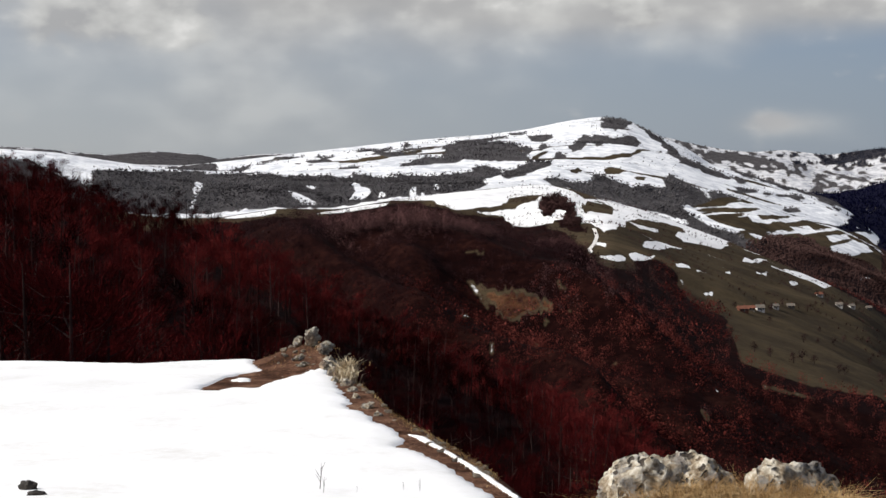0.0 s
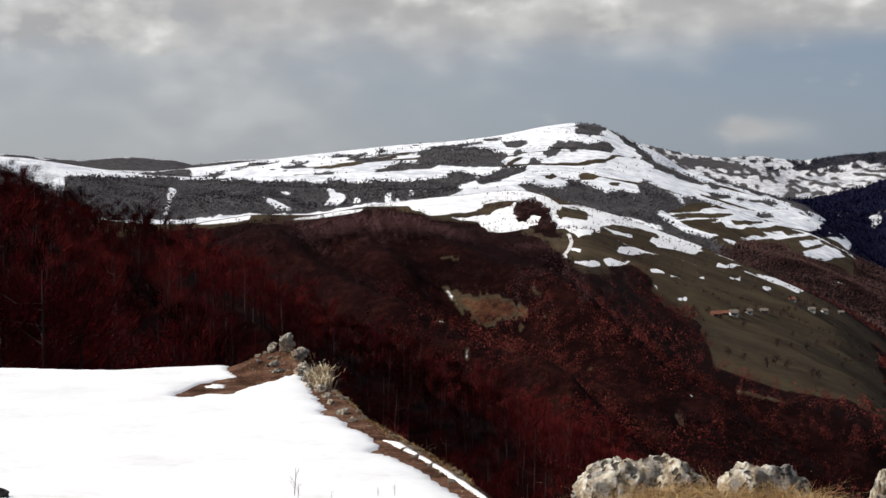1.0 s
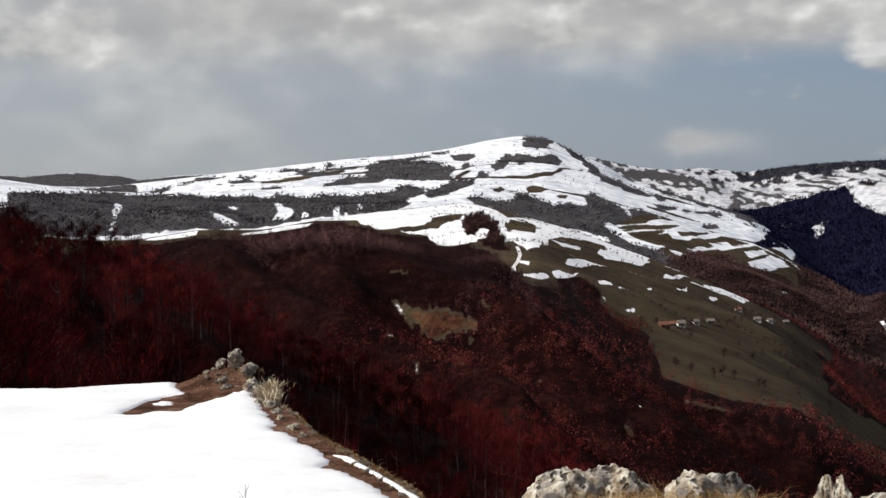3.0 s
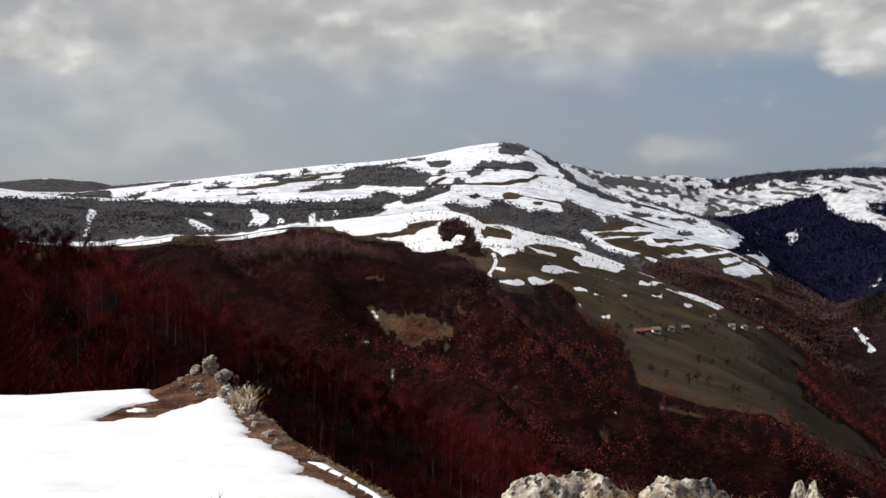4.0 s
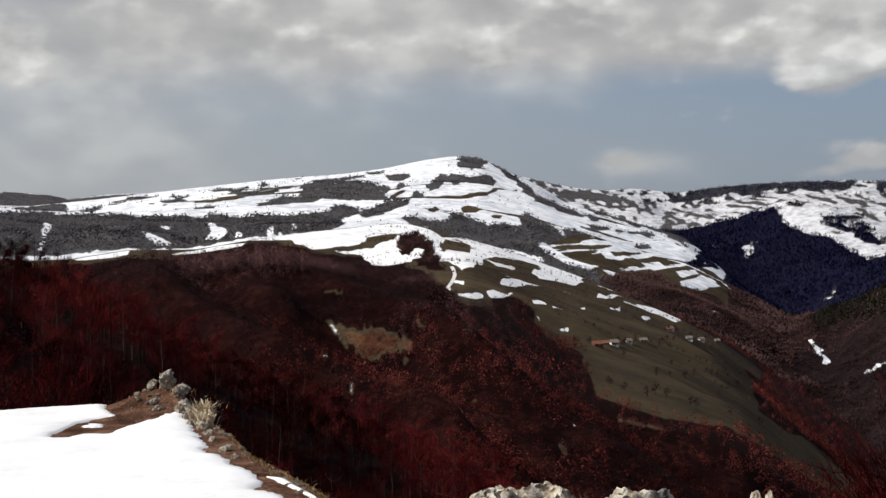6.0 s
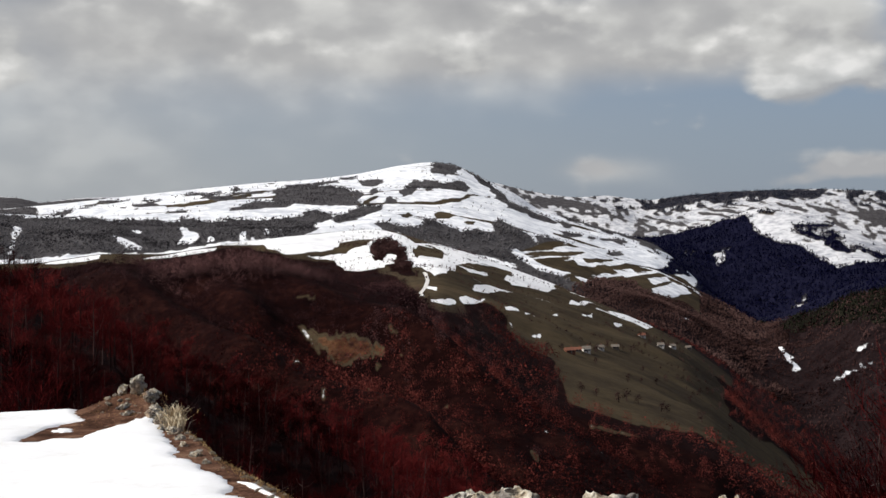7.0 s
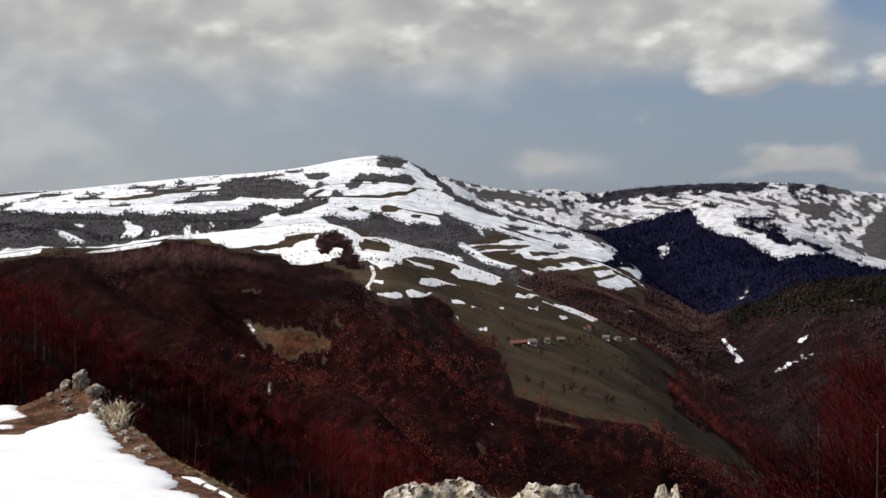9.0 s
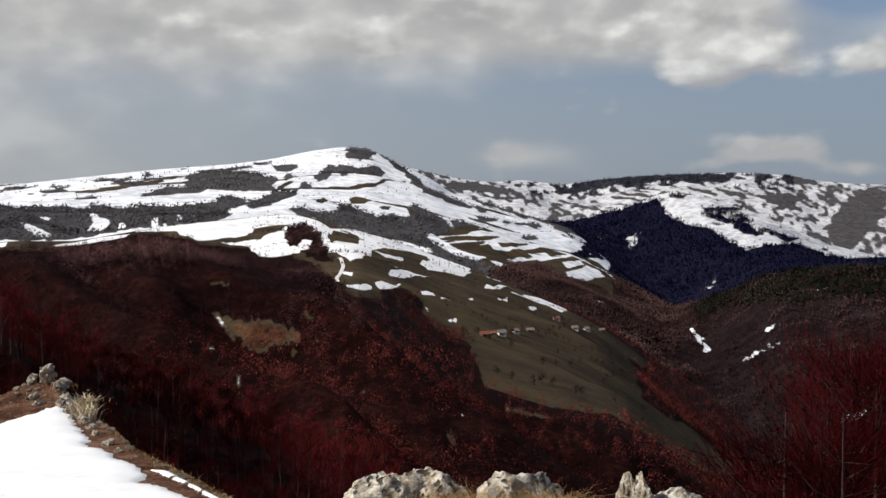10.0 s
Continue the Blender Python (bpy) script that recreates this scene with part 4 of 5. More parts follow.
def spots(rng, stretch_names, count, allowed, az_lo, az_hi, spacing=0.0):
    """Places on the land, evenly strewn by true area over the cells that are allowed."""
    j0, j1 = np.searchsorted(AZ, az_lo), np.searchsorted(AZ, az_hi)
    pos = []
    for name in stretch_names:
        a, b = WHERE[name]
        b = min(b, len(LAND_R) - 1)
        r, ok = LAND_R[a:b, j0:j1], allowed[a:b, j0:j1]
        run = LAND_R[a + 1:b + 1, j0:j1] - r
        weight = np.where(ok, r * (run + 2.5 * np.abs(LAND_Z[a + 1:b + 1, j0:j1] - LAND_Z[a:b, j0:j1])), 0).ravel()
        pos.append((a, weight))
    total = sum(w0.sum() for _, w0 in pos)
    out = []
    for a, weight in pos:
        k = int(round(count * weight.sum() / max(total, 1e-9)))
        if not k:
            continue
        cell = rng.choice(len(weight), k, p=weight / weight.sum())
        i, j = a + cell // (j1 - j0), j0 + cell % (j1 - j0)
        u, v = rng.random(k), rng.random(k)
        g = []
        for q in (LAND_X, LAND_Y, LAND_Z):
            g.append((q[i, j] * (1 - u) + q[i + 1, j] * u) * (1 - v) + (q[i, j + 1] * (1 - u) + q[i + 1, j + 1] * u) * v)
        out.append(np.stack(g, 1))
    return np.vstack(out)


def strew(name, kinds, places, rng, mats, label, category, lo=0.75, hi=1.2, patch=0.45, vary=(0.55, 0.6, 26.0, 57)):
    """Many trees as one mesh: copies of the kinds, turned and scaled; vary: how their tone differs by tree and by stand, and the size of the stands."""
    vs, fs, ms, tones, ns, n = [], [], [], [], [], 0
    which = rng.integers(0, len(kinds), len(places))
    for k, (v, f, m, *face) in enumerate(kinds):
        p = places[which == k]
        a, s = rng.uniform(0, 6.283, len(p)), rng.uniform(lo, hi, len(p)) * (1 + patch * fractal(p[:, 0], p[:, 1], 36.0, 2, 55))
        ca, sa = (np.cos(a) * s)[:, None], (np.sin(a) * s)[:, None]
        q = np.stack([v[:, 0] * ca - v[:, 1] * sa, v[:, 0] * sa + v[:, 1] * ca, v[:, 2] * s[:, None]], 2) + p[:, None]
        vs.append(q.reshape(-1, 3))
        if face:
            t, ct, st = face[0], np.cos(a)[:, None], np.sin(a)[:, None]
            ns.append(np.stack([t[:, 0] * ct - t[:, 1] * st, t[:, 0] * st + t[:, 1] * ct, np.repeat(t[None, :, 2], len(p), 0)], 2).reshape(-1, 3))
        fs.append((f[None] + (np.arange(len(p)) * len(v))[:, None, None] + n).reshape(-1, 3))
        ms.append(np.tile(m, len(p)))
        tones.append(np.repeat(np.clip(0.5 + vary[0] * (rng.random(len(p)) - 0.5) + vary[1] * fractal(p[:, 0], p[:, 1], vary[2], 2, vary[3]), 0, 1), len(v)))
        n += q.shape[0] * q.shape[1]
    me = mesh_of(name, np.vstack(vs), np.vstack(fs), mats, bool(ns))
    if ns:
        me.normals_split_custom_set_from_vertices(np.vstack(ns))
    me.attributes.new("tone", "FLOAT", "POINT").data.foreach_set("value", np.concatenate(tones).astype(np.float32))
    me.polygons.foreach_set("material_index", np.concatenate(ms).astype(np.int32))
    return tagged(new(name, me), label, category, kind="stuff")


def kind_of(rng, height, limbs, twigs, width):
    v, f, c, g = bare_tree(rng, height, limbs, twigs, width)
    return np.vstack([v, c]), np.vstack([f, g + len(v)]), np.r_[np.zeros(len(f)), np.ones(len(g))]


OCT_V = np.array([(1, 0, 0), (-1, 0, 0), (0, 1, 0), (0, -1, 0), (0, 0, 1), (0, 0, -1)], float)
OCT_F = np.array([(0, 2, 4), (2, 1, 4), (1, 3, 4), (3, 0, 4), (2, 0, 5), (1, 2, 5), (3, 1, 5), (0, 3, 5)])


def clump(rng, height, count, width, lobes=4, core=0.7):
    """A far bare tree: uneven lobes of dense twigs, and short sprays that stand out from them."""
    hub, size = [], []
    for k in range(lobes):
        a = k * 2.4 + rng.uniform(-0.6, 0.6)
        off = 0.20 * height * rng.uniform(0.6, 1.2) * (lobes > 1)
        hub.append((math.cos(a) * off, math.sin(a) * off, height * (0.32 + 0.38 * k / max(lobes - 1, 1)) if lobes > 1 else 0.42 * height))
        size.append(height * (0.22 if lobes > 1 else 0.34) * rng.uniform(0.7, 1.2))
    hub, size = np.array(hub), np.array(size)
    middle = np.array((0, 0, 0.40 * height))
    ball_v, ball_f = OCT_V, OCT_F
    vs, fs, ns, n = [], [], [], 0
    for c, r in zip(hub, size) if core else ():
        v = c + ball_v * rng.uniform(0.55, 1.3, (len(ball_v), 1)) * r * core * np.array((1, 1, 1.15))
        vs.append(v)
        fs.append(ball_f + n)
        ns.append((v - middle) / (0.35 * height) + 0.8 * ball_v)
        n += len(v)
    pick = rng.integers(0, lobes, count)
    d = rng.normal(0, 1, (count, 3)) + (0, 0, 0.25)
    d /= np.linalg.norm(d, axis=1)[:, None]
    o = hub[pick] + d * (size[pick] * rng.uniform(0.55 if core else 0.15, 1.0, count) ** 0.7)[:, None] * (1, 1, 1.15)
    way = d + (0, 0, 0.40) + rng.normal(0, 0.55, (count, 3))
    way /= np.linalg.norm(way, axis=1)[:, None]
    c = blades(o, way, rng.uniform(0.05, 0.13, count) * height, width * rng.uniform(0.6, 1.4, count), rng.uniform(0, 6.3, count))
    # the crown shades as one rounded mass, so each spray faces outward from it
    face = (o - middle) / (0.35 * height) + 0.8 * d + rng.normal(0, 0.15, (count, 3))
    back = np.einsum("ij,ij->i", np.cross(c[:, 1] - c[:, 0], c[:, 2] - c[:, 0]), face) < 0
    c[back] = c[back][:, [1, 0, 2]]
    vs.append(c.reshape(-1, 3))
    fs.append(np.arange(count * 3).reshape(-1, 3) + n)
    ns.append(np.repeat(face, 3, 0))
    ns, f = np.vstack(ns), np.vstack(fs)
    return np.vstack(vs), f, np.ones(len(f)), ns / np.linalg.norm(ns, axis=1)[:, None]


def spruce(rng, height, count):
    """A far conifer: drooping tiers round a point."""
    a = rng.uniform(0, 6.283, count)
    lift = np.linspace(0.95, 0.25, count)
    reach = (1.05 - lift) * 0.42 * height
    top = np.stack([0 * a, 0 * a, lift * height], 1)
    out = np.stack([np.cos(a) * reach, np.sin(a) * reach, (lift - 0.22) * height], 1)
    side = np.stack([-np.sin(a), np.cos(a), 0 * a], 1) * reach[:, None] * 0.8
    c = np.stack([top, out - side, out + side], 1).reshape(-1, 3)
    return c, np.arange(count * 3).reshape(-1, 3), np.ones(count)


rng = np.random.default_rng(4)
# far woods thin out over their edges
FRINGE = IN_WOOD.astype(float)
for _ in range(3):
    FRINGE = (FRINGE + np.roll(FRINGE, 3, 1) + np.roll(FRINGE, -3, 1) + np.roll(FRINGE, 1, 0) + np.roll(FRINGE, -1, 0)) / 5
FRINGED = FRINGE + 0.42 * fractal(BEAR, SLOPE * 2.2, 0.22, 3, 33, 0.7) > 0.46


# the wood nearest the hilltop: single trees, tone by stands, seeded so dark ones paint the shaded hollows
NEAR_SHADE_SEED = 2531
NEAR_KINDS = []
for k in range(7):
    v, f, c, g = bare_tree(rng, 9.5, 14, 1500, 0.026)
    tree = new("beech_tree")
    tagged(tree, "bare beech tree with grey trunk and red-brown twigs", "tree", "beeches on the slope below the hilltop")
    trunk = new("trunk", mesh_of("trunk", v, f, [BARK], True))
    crown = new("crown", mesh_of("crown", c, g, [TWIG]))
    crown.data.attributes.new("tone", "FLOAT", "POINT").data.foreach_set("value", np.full(len(c), k / 6, np.float32))
    trunk.parent = crown.parent = tree
    NEAR_KINDS.append(tree)
nearest = np.vstack([spots(rng, ("brink",), 60, IN_WOOD & (LAND_R > 42), -22, 2), spots(rng, ("near_wood",), 195, IN_WOOD & (LAND_R < 175), -22, 20), spots(rng, ("near_wood",), 45, IN_WOOD, 20, 36)])
for k, p in enumerate(nearest):
    s = rng.uniform(0.7, 1.15)
    m = Matrix.LocRotScale(Vector(p) - Vector((0, 0, 0.15)), Euler((rng.normal(0, 0.04), rng.normal(0, 0.04), rng.uniform(0, 6.28))), Vector((s, s, s)))
    tone = 0.5 + 1.5 * float(fractal(p[:1], p[1:2], 26.0, 2, NEAR_SHADE_SEED)[0]) + rng.uniform(-0.15, 0.15)
    if k < len(NEAR_KINDS):
        NEAR_KINDS[k].matrix_basis = m
    else:
        made = copy_thing(NEAR_KINDS[int(np.clip(round(tone * 6), 0, 6))], m)
        made.scale = (s, s, s)

# the rest of the near wood, the ridge behind it, and the woods of the valley and mountain
# same seed for tone here: dark crowns where the slope lies in shade
strew("near_woodland", [kind_of(rng, 9.0, 5, 600, 0.050) for _ in range(6)], spots(rng, ("near_wood", "b1"), 1500, IN_WOOD, -26, 20), rng, [BARK, TWIG], "dense bare beech wood with red-brown twigs", "woodland", 0.7, 1.1, 0.25, (0.3, 1.6, 26.0, NEAR_SHADE_SEED))
# greyer trees high on the ridge, haze in their colour, russet ones lower down, mixed where they meet
ridge = spots(rng, ("mid_wood", "b2"), 9400, (IN_WOOD | ((WOODED < -0.2) & (fractal(LAND_X, LAND_Y, 11.0, 2, 39) > 0.0))) & (SNOWY < 0.5), -24, 36)
low = np.degrees(np.arctan2(ridge[:, 2] - EYE_Z, np.hypot(ridge[:, 0], ridge[:, 1]))) + rng.normal(0, 0.9, len(ridge)) < -6.0
# tone seed 573 paints the ridge's shaded gullies as dark stands
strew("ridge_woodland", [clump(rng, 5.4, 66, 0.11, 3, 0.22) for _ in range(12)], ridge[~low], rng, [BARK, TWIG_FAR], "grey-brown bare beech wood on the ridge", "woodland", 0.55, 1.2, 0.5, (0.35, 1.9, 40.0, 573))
strew("slope_woodland", [clump(rng, 5.4, 66, 0.11, 3, 0.22) for _ in range(12)], ridge[low], rng, [BARK, TWIG_MID], "russet bare beech wood on the valley side", "woodland", 0.55, 1.2, 0.5, (0.35, 1.9, 40.0, 573))
# taller stands along the crest of the ridge
stands = spots(rng, ("mid_wood",), 560, IN_WOOD & (np.arange(len(LAND_R))[:, None] > WHERE["mid_wood"][1] - 14) & (fractal(LAND_X, LAND_Y, 34.0, 2, 35) > 0.0), -20, 7)
strew("ridge_crest_trees", [clump(rng, 9.0, 200, 0.11, 6, 0.20) for _ in range(8)], stands, rng, [BARK, TWIG_FAR], "rounded bare beeches along the ridge crest", "woodland", 0.6, 1.15, 0.5, (0.35, 1.9, 40.0, 573))
strew("heath_scrub", [clump(rng, 2.2, 30, 0.07, 1, 0.2) for _ in range(6)], spots(rng, ("mid_wood",), 420, (WOODED < 0.5) & (SNOWY < 0.5), -22, 30), rng, [BARK, TWIG_FAR], "low bare scrub on the brown heath", "scrub", 0.4, 1.3)
valley = spots(rng, ("meadow", "b3"), 6800, IN_WOOD, -22, 36)
east = np.degrees(np.arctan2(valley[:, 0], valley[:, 1])) + rng.normal(0, 0.8, len(valley)) > 10.5
strew("valley_woodland", [clump(rng, 6.2, 40, 0.20, 3, 0.28) for _ in range(8)], valley[east], rng, [BARK, TWIG_MID], "bare russet trees round the meadows", "woodland", 0.5, 1.2)
strew("meadow_woodland", [clump(rng, 6.2, 40, 0.20, 3, 0.28) for _ in range(8)], valley[~east], rng, [BARK, TWIG_HILL], "dark bare trees above the snowy meadow", "woodland", 0.5, 1.2)
strew("upland_woodland", [clump(rng, 7.0, 9, 0.7, 1, 0.62) for _ in range(8)], spots(rng, ("upland",), 9500, FRINGED & (BEECH < 0.5), -22, 36), rng, [BARK, HAZE_WOOD], "leafless woods below the snow fields, greyed for haze", "woodland", 0.5, 1.2, 0.45, (0.3, 1.2, 70.0, 59))
strew("valley_side_woodland", [clump(rng, 6.5, 8, 0.55, 1, 0.55) for _ in range(8)], spots(rng, ("upland",), 9500, IN_WOOD & (BEECH > 0.4) & (EAST < 23.2), 8, 26), rng, [BARK, TWIG_VALLEY], "bare brown beech woods on the valley side", "woodland", 0.5, 1.2, 0.45, (0.3, 1.2, 70.0, 59))
strew("far_side_woodland", [clump(rng, 6.5, 8, 0.55, 1, 0.55) for _ in range(8)], spots(rng, ("upland",), 9000, IN_WOOD & (BEECH > 0.4) & (EAST > 22.8), 20, 36), rng, [BARK, TWIG_HILL], "dark bare beech woods across the valley", "woodland", 0.5, 1.2, 0.45, (0.3, 1.2, 70.0, 59))
# woods that take the painted cloud shadow
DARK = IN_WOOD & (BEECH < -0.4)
strew("mountain_woodland", [clump(rng, 6.5, 4, 0.9, 1, 0.65) for _ in range(8)], np.vstack([spots(rng, ("mountain",), 8000, FRINGED & (BEECH > -0.5), -22, 22), spots(rng, ("range",), 8000, FRINGED & (BEECH > -0.4), -22, 36), spots(rng, ("spur",), 2500, FRINGED & ~DARK, 10, 36)]), rng, [BARK, HAZE_WOOD], "woods on the mountain slopes, greyed for haze", "woodland", 0.5, 1.2, 0.45, (0.3, 1.2, 70.0, 59))
PINES = IN_WOOD & (EAST > 23) & (SLOPE > -5.2 + 1.2 * fractal(LAND_X, LAND_Y, 160.0, 3, 37))
strew("pine_wood", [spruce(rng, 8.0, 8) for _ in range(5)], spots(rng, ("upland",), 3600, PINES, 22, 36), rng, [BARK, PINE], "dark green pines on the hill across the valley", "forest", 0.6, 1.2)
strew("range_forest", [spruce(rng, 8.0, 6) for _ in range(5)], spots(rng, ("range",), 3500, FRINGED & (BEECH < -0.4), 12, 30), rng, [BARK, HAZE_SPRUCE], "spruce forest along the far crest, blued for haze", "forest", 0.6, 1.2)
strew("spruce_forest", [spruce(rng, 8.5, 7) for _ in range(5)], np.vstack([spots(rng, ("spur",), 9000, DARK, 14, 36), spots(rng, ("mountain",), 2500, DARK, 16, 36)]), rng, [BARK, SHADOW_SPRUCE], "spruce forest on the valley side, cloud shadow painted in navy", "forest", 0.6, 1.2)

# the ring of trees on the snowy hill
RING = [(93, 1155), (109, 1267), (126, 1301), (118, 1130), (107, 978), (94, 823), (89, 748), (84, 799), (90, 943), (88, 968), (96, 963), (100, 990), (100, 1033), (95, 1029), (90, 988), (82, 995), (88, 1099)]
strew("tree_ring", [clump(rng, 6.5, 70, 0.28, 4, 0.6) for _ in range(5)], spots(rng, ("meadow",), 240, inside(LAND_X, LAND_Y, RING), 3, 9), rng, [BARK, TWIG_HILL], "dark ring of bare trees on the snowy meadow", "woodland", 0.7, 1.15)

# hedges and bushes along the terraces, and lone trees on the snow
rows_of_bushes = fractal(LAND_X * 0.16, LAND_Y * 0.8, 13.0, 3, 61)
strew("hedge_bushes", [clump(rng, 3.0, 14, 0.3, 1, 0.5) for _ in range(5)], spots(rng, ("meadow",), 1300, (rows_of_bushes > 0.22) & (WOODED < 0.5) & (LAND_R > 640), 3, 21), rng, [BARK, TWIG_VALLEY], "dark bushes along the field terraces", "bushes", 0.5, 1.4)
strew("lone_trees", [clump(rng, 5.5, 4, 0.7, 1) for _ in range(5)], spots(rng, ("upland", "mountain", "spur", "range"), 1900, (SNOWY > 0.5) & (fractal(LAND_X, LAND_Z * 5, 80.0, 3, 17) > 0.08), -20, 34), rng, [BARK, HAZE_WOOD], "scattered dark trees on the snow slopes", "trees", 0.5, 1.2)


# ---- the hilltop: snow, stones, turf ----
def on_knoll(x, y):
    return float(knoll_height(np.array([x]), np.array([y]))[0])


def rock(name, rng, size, mat, rough=0.22, squash=(1, 1, 1), detail=3, cells=2.2):
    """A weathered stone: a rounded lump broken by facets and hollows."""
    bm = bmesh.new()
    bmesh.ops.create_icosphere(bm, subdivisions=detail, radius=1.0)
    off = Vector(rng.uniform(-50, 50, 3))
    planes = [Vector(rng.normal(0, 1, 3)).normalized() for _ in range(9)]
    cuts = rng.uniform(0.58, 0.92, 9)
    for v in bm.verts:
        p = v.co.copy()
        for q, c in zip(planes, cuts):
            d = p.dot(q)
            if d > c:
                p -= q * (d - c) * 0.85
        p *= 1 + rough * noise.noise(p * cells + off) + rough * 0.65 * (abs(noise.noise(p * cells * 2.2 + off)) * 2 - 0.4) + rough * 0.30 * noise.noise(p * cells * 6 + off) + rough * 0.15 * noise.noise(p * cells * 14 + off)
        v.co = Vector((p.x * size * squash[0], p.y * size * squash[1], p.z * size * squash[2]))
    me = bpy.data.meshes.new(name)
    bm.to_mesh(me)
    bm.free()
    me.polygons.foreach_set("use_smooth", np.full(len(me.polygons), detail > 4))
    me.materials.append(mat)
    return new(name, me)


def snow_sheet(name, corners, thick, step, label, ragged=1.0):
    """Snow lying on the hilltop inside the corners, thinning to a melting edge."""
    c = np.array(corners)
    xs, ys = np.arange(c[:, 0].min() - 0.3, c[:, 0].max() + 0.3, step), np.arange(c[:, 1].min() - 0.3, c[:, 1].max() + 0.3, step * 1.6)
    x, y = np.meshgrid(xs, ys)
    wx, wy = x + 0.11 * ragged * fractal(x, y, 0.5, 5, 21, 0.72), y + 0.42 * ragged * fractal(x, y, 0.7, 5, 22, 0.72)
    near = np.full(x.shape, 9.0)
    for (xa, ya), (xb, yb) in zip(corners, corners[1:] + corners[:1]):
        dx, dy = xb - xa, yb - ya
        u = np.clip(((wx - xa) * dx + (wy - ya) * dy) / (dx * dx + dy * dy), 0, 1)
        near = np.minimum(near, np.hypot(wx - xa - u * dx, wy - ya - u * dy))
    inner = inside(wx, wy, list(corners))
    z = knoll_height(x, y) + np.where(inner, thick * np.sqrt(np.clip(near / 0.25, 0, 1)), -0.06) + 0.008 * fractal(x, y, 0.5, 3, 23)
    rim = rim_distance(np.degrees(np.arctan2(x, y)))
    z = z - np.clip(np.hypot(x, y) - rim + 0.1, 0, 9) * 0.8
    keep = inner | (near < step * 2)
    n = x.shape[1]
    i, j = np.meshgrid(np.arange(x.shape[0] - 1), np.arange(n - 1), indexing="ij")
    ok = keep[:-1, :-1] & keep[1:, :-1] & keep[:-1, 1:] & keep[1:, 1:]
    v = (i * n + j)[ok]
    me = mesh_of(name, np.stack([x, y, z], 2).reshape(-1, 3), np.stack([v, v + 1, v + n + 1, v + n], 1), [SNOW], True)
    return tagged(new(name, me), label, "snow", kind="structure")


snow_sheet("snow_field", [(-3.5, -5.0), (-9, -4.0), (-15, 2.0), (-16, 24.5), (-9.5, 24.0), (-8.2, 23.6), (-5.8, 23.0), (-5.4, 23.4), (-3.75, 23.6), (-3.47, 22.2), (-3.33, 20.97), (-3.01, 19.95), (-2.86, 19.66), (-3.06, 19.55), (-3.29, 19.40), (-3.39, 18.75), (-3.42, 17.8), (-3.40, 16.85), (-3.12, 16.65), (-3.08, 17.2), (-2.86, 17.1), (-2.65, 17.1),
                          (-2.60, 18.1), (-2.48, 18.95), (-2.23, 19.35), (-1.96, 19.72), (-1.71, 18.98), (-1.46, 16.91), (-1.04, 14.21), (-0.80, 13.35), (-0.62, 12.6), (-0.48, 12.18), (-0.36, 11.2), (-0.14, 10.75), (0.06, 10.1), (0.25, 9.3), (0.36, 8.7), (0.5, 7.5), (0.3, 5.0), (-0.9, 2.5), (-1.6, 0.0)], 0.052, 0.068,
           "bright old snow field on the rounded hilltop")
snow_sheet("snow_strip", [(-0.37, 12.0), (-0.15, 11.7), (0.06, 10.95), (0.31, 9.95), (0.58, 8.7), (0.52, 8.7), (0.275, 9.75), (0.0, 10.9)], 0.05, 0.02, "thin strip of old snow along the stony brink", 0.22)

snow_sheet("snow_patch", [(-3.24, 18.95), (-3.0, 18.8), (-2.90, 18.4), (-3.08, 18.2), (-3.27, 18.45)], 0.035, 0.03, "last scrap of snow on the bare earth", 1.1)

# corner outcrop and the stones along the brink: place, lift, size, squash, stain
rng = np.random.default_rng(21)
for x, y, up, s, sq, mat in ((-2.52, 20.9, 0.04, 0.10, (1.0, 1, 1.0), ROCK), (-2.28, 20.85, 0.10, 0.15, (1.0, 0.9, 1.05), ROCK), (-2.02, 20.6, 0.05, 0.14, (1.2, 1, 0.9), RUST), (-2.75, 20.9, -0.02, 0.06, (1.2, 1, 0.8), ROCK),
                             (-1.86, 19.75, 0.05, 0.15, (1.0, 1, 0.9), ROCK), (-1.74, 19.0, 0.08, 0.16, (0.8, 1, 1.3), ROCK), (-1.6, 18.2, 0.0, 0.13, (1, 1, 0.8), RUST), (-1.42, 17.6, 0.0, 0.15, (0.9, 1, 1.0), ROCK),
                             (-1.25, 16.6, 0.0, 0.10, (1.2, 1, 0.8), RUST), (-2.42, 20.2, -0.02, 0.10, (1.5, 0.8, 0.7), RUST), (-2.30, 19.9, -0.02, 0.09, (1.4, 0.8, 0.8), RUST), (-1.12, 15.6, 0.0, 0.08, (1, 1, 0.9), ROCK),
                             (-0.90, 14.4, 0.0, 0.10, (1.3, 1, 0.8), RUST), (-0.74, 13.6, 0.0, 0.07, (1.2, 1, 0.8), ROCK)):
    ob = rock("stone", rng, s * (1.0 if y > 19.4 else 0.72), mat, 0.40, sq, 4, 1.7)
    ob.matrix_basis = Matrix.LocRotScale((x, y, on_knoll(x, y) + up + s * 0.12), Euler((0, 0, rng.uniform(0, 6.28))), None)
    tagged(ob, "weathered limestone stone on the bare brink" if mat is ROCK else "rust-stained limestone stone on the bare brink", "rock", "stones along the brink")
pebble_kinds = []
